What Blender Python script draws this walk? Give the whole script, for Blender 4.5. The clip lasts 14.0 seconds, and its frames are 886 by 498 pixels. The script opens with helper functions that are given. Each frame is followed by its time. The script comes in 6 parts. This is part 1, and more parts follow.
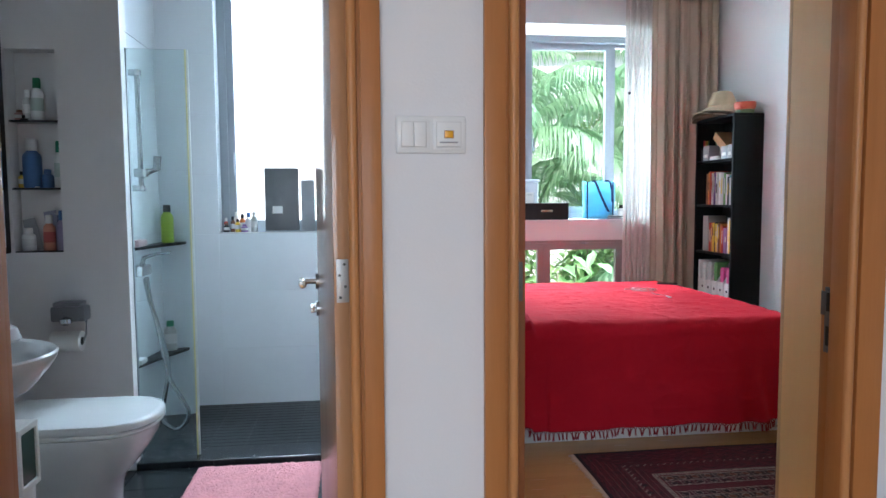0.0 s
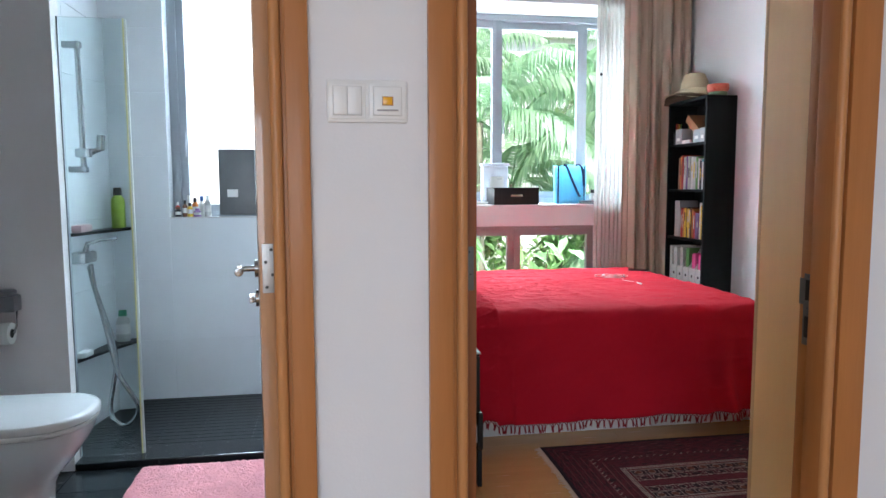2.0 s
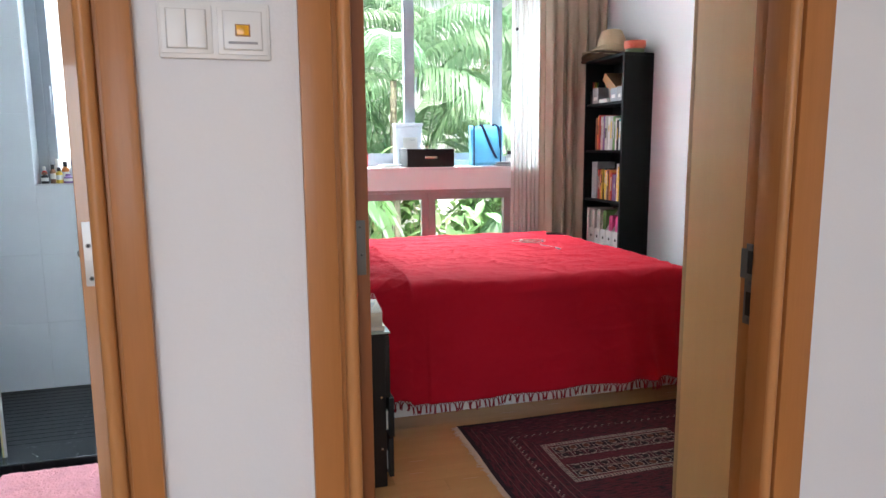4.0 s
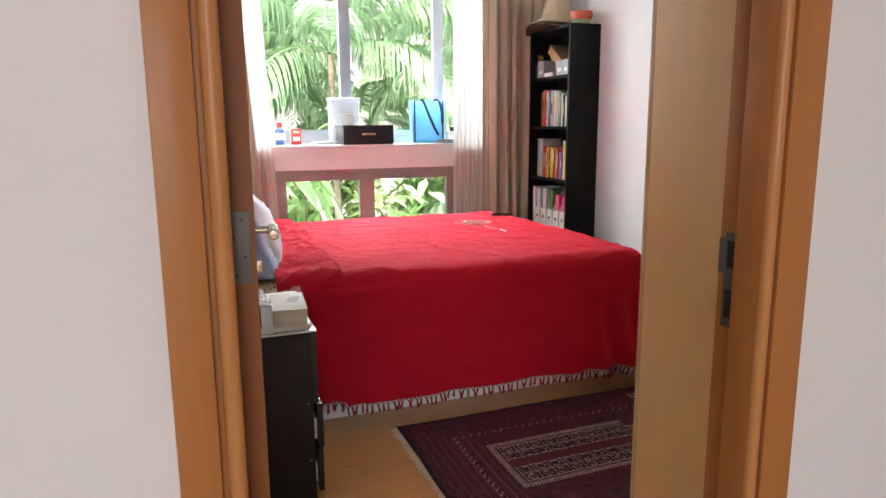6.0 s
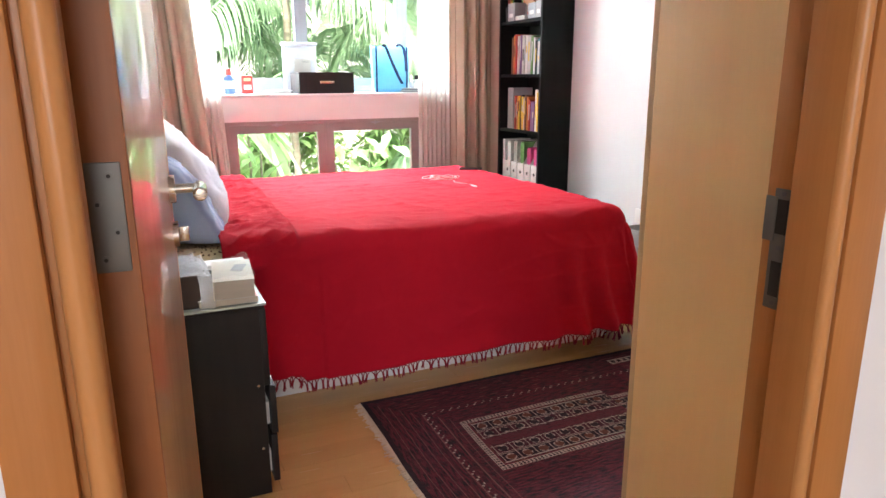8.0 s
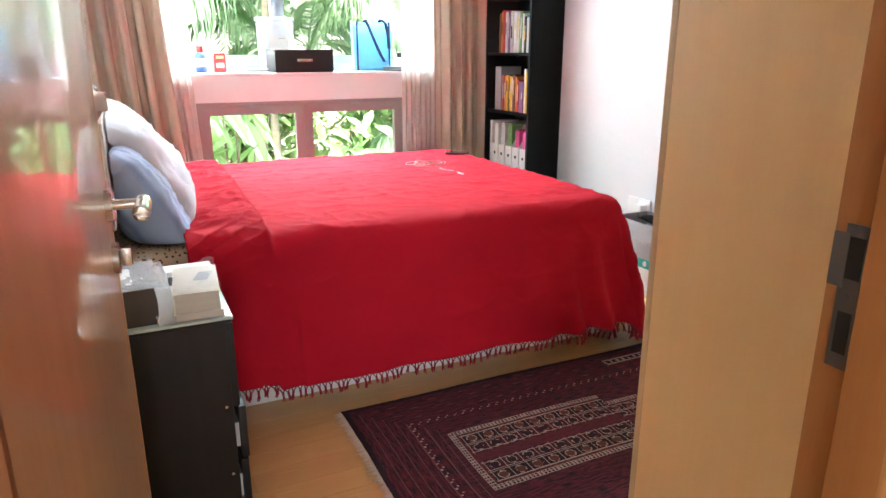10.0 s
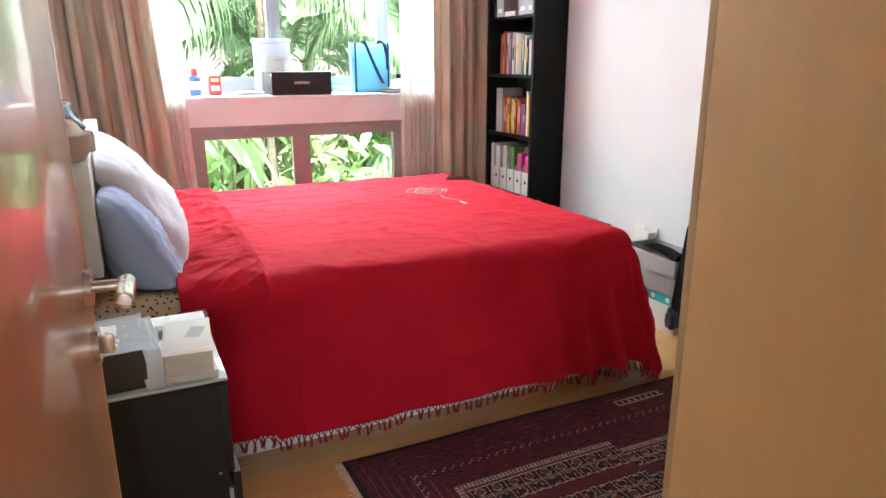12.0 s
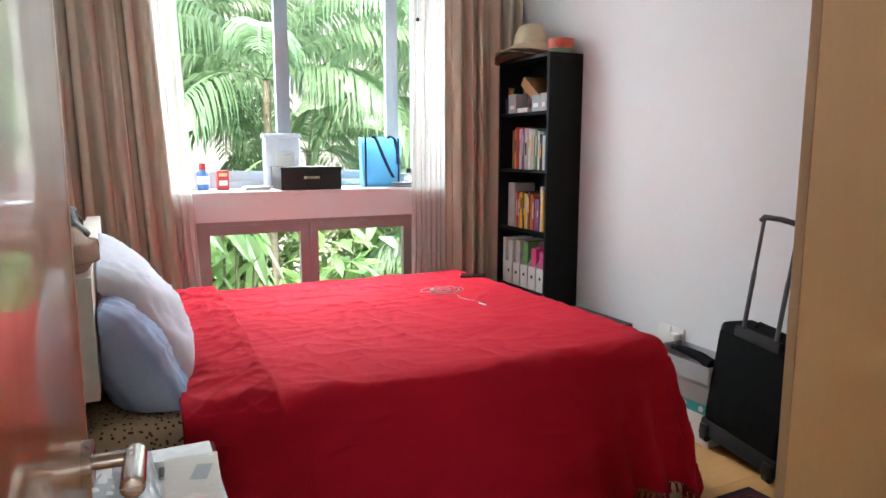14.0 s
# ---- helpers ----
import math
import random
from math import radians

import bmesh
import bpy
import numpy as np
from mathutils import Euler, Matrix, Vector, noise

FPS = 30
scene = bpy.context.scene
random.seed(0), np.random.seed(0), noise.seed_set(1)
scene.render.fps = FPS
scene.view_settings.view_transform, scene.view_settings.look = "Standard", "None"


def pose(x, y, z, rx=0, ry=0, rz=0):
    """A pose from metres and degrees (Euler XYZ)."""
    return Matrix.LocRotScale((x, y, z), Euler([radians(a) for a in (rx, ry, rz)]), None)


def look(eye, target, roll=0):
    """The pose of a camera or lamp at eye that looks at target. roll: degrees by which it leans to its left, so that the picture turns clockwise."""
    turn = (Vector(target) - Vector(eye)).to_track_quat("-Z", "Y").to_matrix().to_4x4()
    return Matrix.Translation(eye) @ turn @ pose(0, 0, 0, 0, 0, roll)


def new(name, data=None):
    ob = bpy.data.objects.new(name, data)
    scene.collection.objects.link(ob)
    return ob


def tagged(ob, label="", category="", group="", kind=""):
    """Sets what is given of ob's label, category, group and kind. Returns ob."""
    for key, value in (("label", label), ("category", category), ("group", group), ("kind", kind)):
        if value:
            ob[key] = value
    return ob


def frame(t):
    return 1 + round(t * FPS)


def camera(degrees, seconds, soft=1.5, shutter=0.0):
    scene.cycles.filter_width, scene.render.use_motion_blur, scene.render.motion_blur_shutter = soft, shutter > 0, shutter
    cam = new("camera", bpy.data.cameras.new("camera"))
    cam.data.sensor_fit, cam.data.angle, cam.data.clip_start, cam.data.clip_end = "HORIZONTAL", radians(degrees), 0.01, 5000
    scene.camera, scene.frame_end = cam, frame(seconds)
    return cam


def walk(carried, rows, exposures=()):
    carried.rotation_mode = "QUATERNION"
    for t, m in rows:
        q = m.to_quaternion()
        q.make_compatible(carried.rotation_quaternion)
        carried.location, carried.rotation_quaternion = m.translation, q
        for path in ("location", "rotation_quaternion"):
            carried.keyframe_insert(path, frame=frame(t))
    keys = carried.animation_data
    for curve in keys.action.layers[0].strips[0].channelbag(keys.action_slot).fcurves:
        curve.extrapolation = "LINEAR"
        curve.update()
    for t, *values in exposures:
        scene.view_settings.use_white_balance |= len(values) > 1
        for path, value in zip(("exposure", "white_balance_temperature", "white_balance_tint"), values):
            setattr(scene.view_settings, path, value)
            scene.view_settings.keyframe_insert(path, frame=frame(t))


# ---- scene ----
cam = camera(66.79, 14.0)
# seconds, x, y, z, yaw, pitch, roll
ROWS = [
    (0.0, 0.000, 0.000, 1.279, -7.31, -4.15, 0.35),
    (0.5, 0.024, 0.026, 1.280, -7.55, -4.14, 0.33),
    (1.0, 0.054, 0.057, 1.271, -7.93, -4.18, 0.29),
    (1.5, 0.076, 0.097, 1.269, -8.55, -4.60, 0.27),
    (2.0, 0.092, 0.160, 1.259, -9.39, -5.30, 0.23),
    (2.5, 0.102, 0.232, 1.257, -10.53, -6.34, 0.23),
    (3.0, 0.125, 0.297, 1.252, -12.27, -7.27, 0.29),
    (3.5, 0.164, 0.361, 1.251, -14.43, -8.04, 0.32),
    (4.0, 0.194, 0.418, 1.252, -16.33, -8.51, 0.43),
    (6.5, 0.334, 0.729, 1.224, -21.61, -10.87, 0.29),
    (7.0, 0.354, 0.804, 1.207, -22.21, -11.53, 0.18),
    (7.5, 0.375, 0.869, 1.197, -23.11, -12.76, 0.16),
    (8.0, 0.399, 0.913, 1.199, -24.03, -14.18, 0.27),
    (10.5, 0.494, 1.143, 1.245, -25.54, -16.35, 0.04),
    (11.0, 0.511, 1.180, 1.261, -25.66, -16.31, 0.12),
    (11.5, 0.511, 1.204, 1.285, -25.64, -16.21, 0.08),
    (12.0, 0.501, 1.233, 1.305, -25.79, -15.51, 0.10),
    (12.5, 0.489, 1.266, 1.322, -25.93, -13.18, 0.12),
    (13.0, 0.482, 1.330, 1.331, -26.17, -10.91, -0.03),
    (13.5, 0.489, 1.389, 1.350, -26.05, -9.51, 0.04),
    (14.0, 0.486, 1.436, 1.350, -26.14, -8.34, -0.04),
]
walk(cam, [(t, pose(x, y, z, 90 + pitch, roll, yaw)) for t, x, y, z, yaw, pitch, roll in ROWS],
     [(0.0, 1.43, 5750, 10), (1.0, 1.46, 5950, 12), (2.0, 1.50, 5950, 12), (4.0, 1.58, 6250, 14), (6.5, 1.70, 6900, 17), (8.0, 2.14, 6750, 17), (10.5, 2.25, 6600, 14),
      (11.5, 2.09, 6600, 14), (12.5, 1.79, 6650, 14), (13.5, 1.47, 6600, 15), (14.0, 1.36, 6550, 15)])

# ---- world, sun, large lights ----
world = bpy.data.worlds.new("world")
scene.world = world
world.use_nodes = True
wn = world.node_tree.nodes
sky = wn.new("ShaderNodeTexSky")
sky.sky_type, sky.sun_disc = "NISHITA", False
sky.sun_elevation, sky.sun_rotation = radians(58), radians(200)
sky.air_density, sky.dust_density = 1.0, 3.0
world.node_tree.links.new(sky.outputs[0], wn["Background"].inputs[0])
wn["Background"].inputs[1].default_value = 0.15

sun_data = bpy.data.lights.new("sun", "SUN")
sun_data.energy, sun_data.angle, sun_data.color = 4.5, radians(0.6), (1.0, 0.95, 0.86)
sun = new("sun", sun_data)
sun.matrix_world = look((0, 0, 0), (0.25, 0.50, -0.90))


def area(name, eye, target, sx, sy, power, color):
    """A lamp just outside an opening, standing in for daylight through it."""
    d = bpy.data.lights.new(name, "AREA")
    d.shape, d.size, d.size_y, d.energy, d.color = "RECTANGLE", sx, sy, power, color
    ob = new(name, d)
    ob.matrix_world = look(eye, target)
    return ob


area("bedroom_sky", (1.70, 7.8, 4.15), (1.55, 2.6, 0.9), 3.0, 1.5, 290, (0.81, 0.94, 1.0))
# Two unseen lamps added beside the window to brighten the room's walls.
area("bedroom_fill_east", (0.15, 7.5, 2.0), (2.7, 3.2, 1.2), 1.1, 2.0, 24, (0.82, 0.95, 1.0))
area("bedroom_fill_west", (3.85, 7.5, 2.0), (0.9, 2.4, 1.1), 1.3, 2.0, 190, (0.82, 0.95, 1.0))
area("bathroom_sky", (-0.45, 5.30, 3.40), (-0.75, 3.3, 0.8), 1.2, 0.8, 92, (0.74, 0.91, 1.0))
# Added behind the viewpoint; shines in through an assumed opening.
area("hall_sky", (-0.9, -4.55, 1.6), (0.2, 0.0, 1.1), 2.2, 1.9, 35, (0.84, 0.93, 1.0))

# ---- materials ----


def mat(name, color, rough=0.5, metal=0.0, vary=0.08, scale=6.0, bump=0.0, bscale=60.0, stretch=(1, 1, 1),
        color2=None, trans=0.0, coat=0.0, ior=1.45, alpha=1.0, sub=0.0, island=0.0, sheen=0.0, rvary=0.1):
    """A surface with colour varied at two scales, fine relief and uneven gloss."""
    m = bpy.data.materials.new(name)
    m.use_nodes = True
    nt = m.node_tree
    n, l = nt.nodes, nt.links
    b = n["Principled BSDF"]
    b.inputs["Roughness"].default_value = rough
    b.inputs["Metallic"].default_value = metal
    b.inputs["IOR"].default_value = ior
    b.inputs["Transmission Weight"].default_value = trans
    b.inputs["Coat Weight"].default_value = coat
    b.inputs["Coat Roughness"].default_value = 0.045
    b.inputs["Alpha"].default_value = alpha
    if sheen:
        b.inputs["Sheen Weight"].default_value = sheen
    tc = n.new("ShaderNodeTexCoord")
    mp = n.new("ShaderNodeMapping")
    mp.inputs["Scale"].default_value = stretch
    l.new(tc.outputs["Object"], mp.inputs["Vector"])
    big, small = n.new("ShaderNodeTexNoise"), n.new("ShaderNodeTexNoise")
    big.inputs["Scale"].default_value, big.inputs["Detail"].default_value = scale, 5
    small.inputs["Scale"].default_value, small.inputs["Detail"].default_value = bscale, 6
    l.new(mp.outputs[0], big.inputs["Vector"])
    l.new(mp.outputs[0], small.inputs["Vector"])
    mix = n.new("ShaderNodeMix")
    mix.data_type = "RGBA"
    c2 = color2 or tuple(c * (1 - 2.2 * vary) for c in color)
    c1 = color if color2 else tuple(min(1, c * (1 + 1.0 * vary)) for c in color)
    mix.inputs["A"].default_value, mix.inputs["B"].default_value = (*c1, 1), (*c2, 1)
    add = n.new("ShaderNodeMath")
    add.operation = "ADD"
    half = n.new("ShaderNodeMath")
    half.operation, half.inputs[1].default_value = "MULTIPLY_ADD", 0.45
    half.inputs[2].default_value = -0.22
    l.new(small.outputs["Fac"], half.inputs[0])
    l.new(big.outputs["Fac"], add.inputs[0])
    l.new(half.outputs[0], add.inputs[1])
    last = add
    if island:
        geo = n.new("ShaderNodeNewGeometry")
        ia = n.new("ShaderNodeMath")
        ia.operation, ia.inputs[1].default_value = "MULTIPLY_ADD", island
        l.new(geo.outputs["Random Per Island"], ia.inputs[0])
        l.new(add.outputs[0], ia.inputs[2])
        last = n.new("ShaderNodeMath")
        last.operation, last.inputs[1].default_value = "SUBTRACT", island / 2
        l.new(ia.outputs[0], last.inputs[0])
    l.new(last.outputs[0], mix.inputs["Factor"])
    l.new(mix.outputs["Result"], b.inputs["Base Color"])
    if rvary:
        r = n.new("ShaderNodeMapRange")
        r.inputs["To Min"].default_value, r.inputs["To Max"].default_value = max(0.02, rough - rvary), min(1, rough + rvary)
        l.new(big.outputs["Fac"], r.inputs["Value"])
        l.new(r.outputs[0], b.inputs["Roughness"])
    if bump:
        bp = n.new("ShaderNodeBump")
        bp.inputs["Strength"].default_value, bp.inputs["Distance"].default_value = bump, 0.01
        l.new(small.outputs["Fac"], bp.inputs["Height"])
        l.new(bp.outputs[0], b.inputs["Normal"])
    if sub:
        b.inputs["Subsurface Weight"].default_value = 0
        tr, ms = n.new("ShaderNodeBsdfTranslucent"), n.new("ShaderNodeMixShader")
        ms.inputs[0].default_value = sub
        l.new(mix.outputs["Result"], tr.inputs["Color"])
        l.new(b.outputs[0], ms.inputs[1])
        l.new(tr.outputs[0], ms.inputs[2])
        l.new(ms.outputs[0], n["Material Output"].inputs["Surface"])
    return m


def cloth_mat(*a, **k):
    """A fabric: no glassy sheen on top."""
    m = mat(*a, **k)
    m.node_tree.nodes["Principled BSDF"].inputs["Specular IOR Level"].default_value = 0.12
    return m


def sheer_mat(name, color, clear):
    m = bpy.data.materials.new(name)
    m.use_nodes = True
    n, l = m.node_tree.nodes, m.node_tree.links
    n.remove(n["Principled BSDF"])
    tr, df, tp, m1, m2 = (n.new("ShaderNodeBsdf" + k) if len(k) > 4 else n.new("ShaderNodeMixShader")
                          for k in ("Translucent", "Diffuse", "Transparent", "mix", "mix2"))
    for s in (tr, df):
        s.inputs["Color"].default_value = (*color, 1)
    w = n.new("ShaderNodeTexWave")
    w.inputs["Scale"].default_value, w.inputs["Distortion"].default_value = 90, 1.0
    mr = n.new("ShaderNodeMapRange")
    mr.inputs["To Min"].default_value, mr.inputs["To Max"].default_value = clear - 0.08, clear + 0.08
    l.new(w.outputs["Fac"], mr.inputs["Value"])
    l.new(mr.outputs[0], m2.inputs[0])
    m1.inputs[0].default_value = 0.20
    l.new(df.outputs[0], m1.inputs[1])
    l.new(tr.outputs[0], m1.inputs[2])
    l.new(m1.outputs[0], m2.inputs[1])
    l.new(tp.outputs[0], m2.inputs[2])
    l.new(m2.outputs[0], n["Material Output"].inputs["Surface"])
    return m


WALL = mat("wall_paint", (0.735, 0.745, 0.74), 0.75, vary=0.015, scale=2.5, bump=0.05, bscale=180)
HALLWALL = mat("hall_wall_paint", (0.76, 0.77, 0.79), 0.7, vary=0.015, scale=2.5, bump=0.06, bscale=160)
CEIL = mat("ceiling_paint", (0.82, 0.82, 0.81), 0.8, vary=0.01, scale=2)
WOODTRIM = mat("beech_veneer", (0.46, 0.195, 0.062), 0.36, scale=5, bscale=40, stretch=(6, 6, 0.35), bump=0.03,
               color2=(0.36, 0.14, 0.040), coat=0.04, rvary=0.06)
LEAFWOOD = mat("lacquered_beech_door", (0.50, 0.26, 0.12), 0.45, scale=4, bscale=30, stretch=(7, 7, 0.3), bump=0.03,
               color2=(0.42, 0.20, 0.08), coat=0.62, rvary=0.04)
LEAFWOOD.node_tree.nodes["Principled BSDF"].inputs["Coat Roughness"].default_value = 0.06
LEAFWOOD.node_tree.nodes["Principled BSDF"].inputs["Coat IOR"].default_value = 1.5
LAMINATE = mat("maple_laminate", (0.84, 0.55, 0.245), 0.42, scale=3, bscale=30, stretch=(5, 5, 0.4), bump=0.01,
               color2=(0.76, 0.48, 0.215), rvary=0.05)
BEADWOOD = mat("pale_beech_bead", (0.54, 0.26, 0.10), 0.33, scale=5, bscale=40, stretch=(6, 6, 0.35), bump=0.03,
               color2=(0.44, 0.19, 0.065), coat=0.05, rvary=0.05)
for _m in (WOODTRIM, BEADWOOD):
    _m.node_tree.nodes["Principled BSDF"].inputs["Specular IOR Level"].default_value = 0.3
# Darker, redder brown than the leaf, for its hinge edge.
EDGEWOOD = mat("darker_edge_wood", (0.27, 0.090, 0.024), 0.5, scale=5, bscale=40, stretch=(6, 6, 0.35), color2=(0.20, 0.062, 0.016), bump=0.03)
EDGEBAND = mat("maple_edge_band", (0.62, 0.41, 0.22), 0.4, scale=4, stretch=(5, 5, 0.4))
PARQUET = mat("parquet", (0.66, 0.385, 0.155), 0.26, scale=3, bscale=40, stretch=(0.5, 7, 5), bump=0.02,
              color2=(0.54, 0.285, 0.105), coat=0.3, rvary=0.06)
TILEWALL = mat("white_wall_tile", (0.79, 0.82, 0.84), 0.22, vary=0.02, scale=3, bump=0.01, bscale=20)
GREYTILE = mat("matt_white_wall_tile", (0.73, 0.70, 0.68), 0.5, vary=0.02, scale=3, bump=0.01, bscale=20)
BLACKTILE = mat("black_granite_tile", (0.012, 0.014, 0.016), 0.24, vary=0.3, scale=30, bump=0.02, bscale=120)
BLACKTILE.node_tree.nodes["Principled BSDF"].inputs["Specular IOR Level"].default_value = 0.25
BLACKSHELF = cloth_mat("black_brown_foil", (0.012, 0.0145, 0.0145), 0.5, vary=0.12, scale=5, bscale=60, stretch=(8, 8, 0.6), bump=0.02)
DARKBROWN = mat("black_brown_veneer", (0.011, 0.008, 0.007), 0.55, vary=0.15, scale=5, bscale=60, stretch=(8, 8, 0.6), bump=0.02)
ALU = mat("anodised_aluminium", (0.34, 0.37, 0.40), 0.5, 0.3, vary=0.04, scale=3)
ALUPAINT = mat("painted_aluminium", (0.32, 0.30, 0.29), 0.45, 0.2, vary=0.04, scale=3)
STEEL = mat("brushed_steel", (0.60, 0.56, 0.50), 0.26, 1.0, vary=0.05, scale=8, bscale=120, stretch=(1, 1, 8))
CHROME = mat("chrome", (0.42, 0.43, 0.44), 0.16, 1.0, vary=0.03, scale=5, rvary=0.03)
ZINC = mat("zinc_plate", (0.15, 0.147, 0.138), 0.5, 0.7, vary=0.06, scale=20)
# Same zinc in a paler grey, for the bathroom hinge plates.
PALEZINC = mat("paler_zinc_plate", (0.46, 0.455, 0.44), 0.45, 0.7, vary=0.06, scale=20)
# Near-black: painted shade for holes, and the bed under the bathroom tiles.
DARKHOLE = mat("hole_shade_and_tile_bed", (0.02, 0.018, 0.016), 0.8)
GLASS = mat("window_glass", (1, 1, 1), 0.0, trans=1.0, ior=1.12, vary=0.0, rvary=0)
SHOWERGLASS = mat("shower_glass", (0.86, 0.95, 0.94), 0.0, trans=1.0, ior=1.2, vary=0.0, rvary=0)
PORCELAIN = mat("white_porcelain", (0.72, 0.715, 0.71), 0.12, vary=0.01, scale=2, coat=0.4, rvary=0.03)
WHITEPLASTIC = mat("white_plastic", (0.78, 0.78, 0.75), 0.35, vary=0.02, scale=10)
SWITCHWHITE = mat("switch_white", (0.77, 0.78, 0.775), 0.3, vary=0.015, scale=10)
AMBER = mat("amber_lens", (0.85, 0.42, 0.02), 0.2, vary=0.05, scale=50)
RED = cloth_mat("red_cotton", (0.46, 0.010, 0.024), 0.95, vary=0.10, scale=3, bump=0.22, bscale=420)
REDFRINGE = mat("red_tassel", (0.28, 0.010, 0.020), 0.9, vary=0.2, scale=30)
WHITECLOTH = cloth_mat("white_linen", (0.70, 0.72, 0.78), 0.85, vary=0.03, scale=4, bump=0.2, bscale=300, sheen=0.1)
BEDBASE = mat("white_bed_base", (0.74, 0.74, 0.72), 0.5, vary=0.02, scale=6)
CREAM = mat("cream_lacquer", (0.76, 0.72, 0.63), 0.4, vary=0.02, scale=6)
CURTAIN = mat("beige_curtain", (0.62, 0.525, 0.405), 0.9, vary=0.05, scale=5, bump=0.15, bscale=350, sub=0.26, stretch=(1, 1, 0.3))
SHEER = sheer_mat("white_voile", (0.74, 0.71, 0.65), 0.20)
BLACKCASE = cloth_mat("black_ballistic_nylon", (0.006, 0.006, 0.0065), 0.9, vary=0.2, scale=20, bump=0.2, bscale=500)
CASEPLASTIC = mat("matt_black_plastic", (0.008, 0.008, 0.009), 0.7, vary=0.1, scale=20)
BLACKPLASTIC = mat("black_plastic", (0.012, 0.012, 0.013), 0.35, vary=0.1, scale=20)
GREYCARD = mat("grey_card", (0.36, 0.36, 0.37), 0.7, vary=0.06, scale=8)
DARKGREY = mat("dark_grey_card", (0.10, 0.10, 0.11), 0.6, vary=0.1, scale=8)
WHITECARD = mat("white_card", (0.72, 0.71, 0.68), 0.6, vary=0.03, scale=8)
PAPER = mat("paper_pages", (0.66, 0.61, 0.52), 0.85, vary=0.06, scale=8, bscale=220, stretch=(0.3, 0.3, 8), bump=0.1)
TEAL = mat("teal_card", (0.02, 0.36, 0.36), 0.5, vary=0.04, scale=8)
STRAW = mat("woven_straw", (0.62, 0.50, 0.33), 0.85, vary=0.1, scale=10, bump=0.5, bscale=250)
FELT = mat("brown_felt", (0.13, 0.085, 0.05), 0.9, vary=0.15, scale=10, bump=0.3, bscale=250)
REDBOWL = mat("red_lacquer", (0.50, 0.025, 0.02), 0.3, scale=34, color2=(0.66, 0.20, 0.10))
BLUEBAG = mat("blue_shopping_bag", (0.36, 0.68, 0.80), 0.5, vary=0.08, scale=9, sub=0.62)
NAVY = mat("navy_strap", (0.02, 0.035, 0.10), 0.7, vary=0.1, scale=20)
CLEARPLASTIC = mat("frosted_plastic", (0.60, 0.63, 0.68), 0.3, vary=0.04, scale=6, sub=0.12, alpha=0.8)
FILM = mat("clear_film", (0.9, 0.92, 0.93), 0.12, vary=0.02, scale=6, alpha=0.14, bump=0.4, bscale=30)
FLAPFILM = mat("folded_clear_film", (0.86, 0.90, 0.93), 0.10, vary=0.02, scale=9, alpha=0.38, bump=0.5, bscale=40)
PINKMAT = mat("pink_tufted_cotton", (0.70, 0.29, 0.31), 0.95, vary=0.12, scale=14, bump=0.9, bscale=160)
LEAFGREEN = mat("palm_leaf", (0.34, 0.48, 0.29), 0.36, scale=0.6, color2=(0.18, 0.33, 0.17), sub=0.52, island=0.7, coat=0.35)
BROADGREEN = mat("broad_leaf", (0.34, 0.50, 0.21), 0.45, scale=1.5, color2=(0.20, 0.36, 0.12), sub=0.45, island=0.7)
FARGREEN = mat("far_leaf", (0.34, 0.48, 0.20), 0.5, scale=0.6, color2=(0.20, 0.34, 0.11), sub=0.45, island=0.8)
BARK = mat("palm_bark", (0.30, 0.27, 0.19), 0.9, vary=0.2, scale=4, bump=0.8, bscale=18, stretch=(1, 1, 3))
GRASS = mat("lawn", (0.10, 0.17, 0.04), 0.9, vary=0.2, scale=0.7, bump=0.3, bscale=20)
PALEWALL = mat("pale_render", (0.72, 0.71, 0.68), 0.85, vary=0.03, scale=0.6)
MIRROR = mat("mirror", (0.85, 0.86, 0.86), 0.02, 1.0, vary=0.0, rvary=0)
BOXWOOD = mat("cedar_wood", (0.42, 0.22, 0.10), 0.5, scale=6, bscale=60, stretch=(1, 6, 6), color2=(0.33, 0.16, 0.07))
GREENGLASS = mat("green_float_glass", (0.52, 0.62, 0.58), 0.06, vary=0.02, scale=3, coat=0.5)


def plain(name, color, rough=0.5, **k):
    return mat(name, color, rough, vary=k.pop("vary", 0.06), scale=k.pop("scale", 14), **k)


# ---- building helpers ----


def bx(bm, x0, x1, y0, y1, z0, z1, m=None):
    """A box between two corners, turned by m if given."""
    r = bmesh.ops.create_cube(bm, size=1)["verts"]
    for v in r:
        v.co = Vector(((x0 + x1) / 2 + v.co.x * (x1 - x0), (y0 + y1) / 2 + v.co.y * (y1 - y0), (z0 + z1) / 2 + v.co.z * (z1 - z0)))
        if m:
            v.co = m @ v.co
    return r


def bev(bm, w=0.003, seg=2):
    bmesh.ops.bevel(bm, geom=[e for e in bm.edges if len(e.link_faces) == 2 and e.calc_face_angle(0) > 0.6], offset=w, segments=seg,
                    profile=0.6, affect="EDGES", clamp_overlap=True)
    return bm


def box(x0, x1, y0, y1, z0, z1, w=0.003, m=None, seg=2):
    bm = bmesh.new()
    bx(bm, x0, x1, y0, y1, z0, z1, m)
    return bev(bm, w, seg) if w else bm


def boxes(*bs, w=0.0):
    bm = bmesh.new()
    for b in bs:
        bx(bm, *b)
    return bev(bm, w) if w else bm


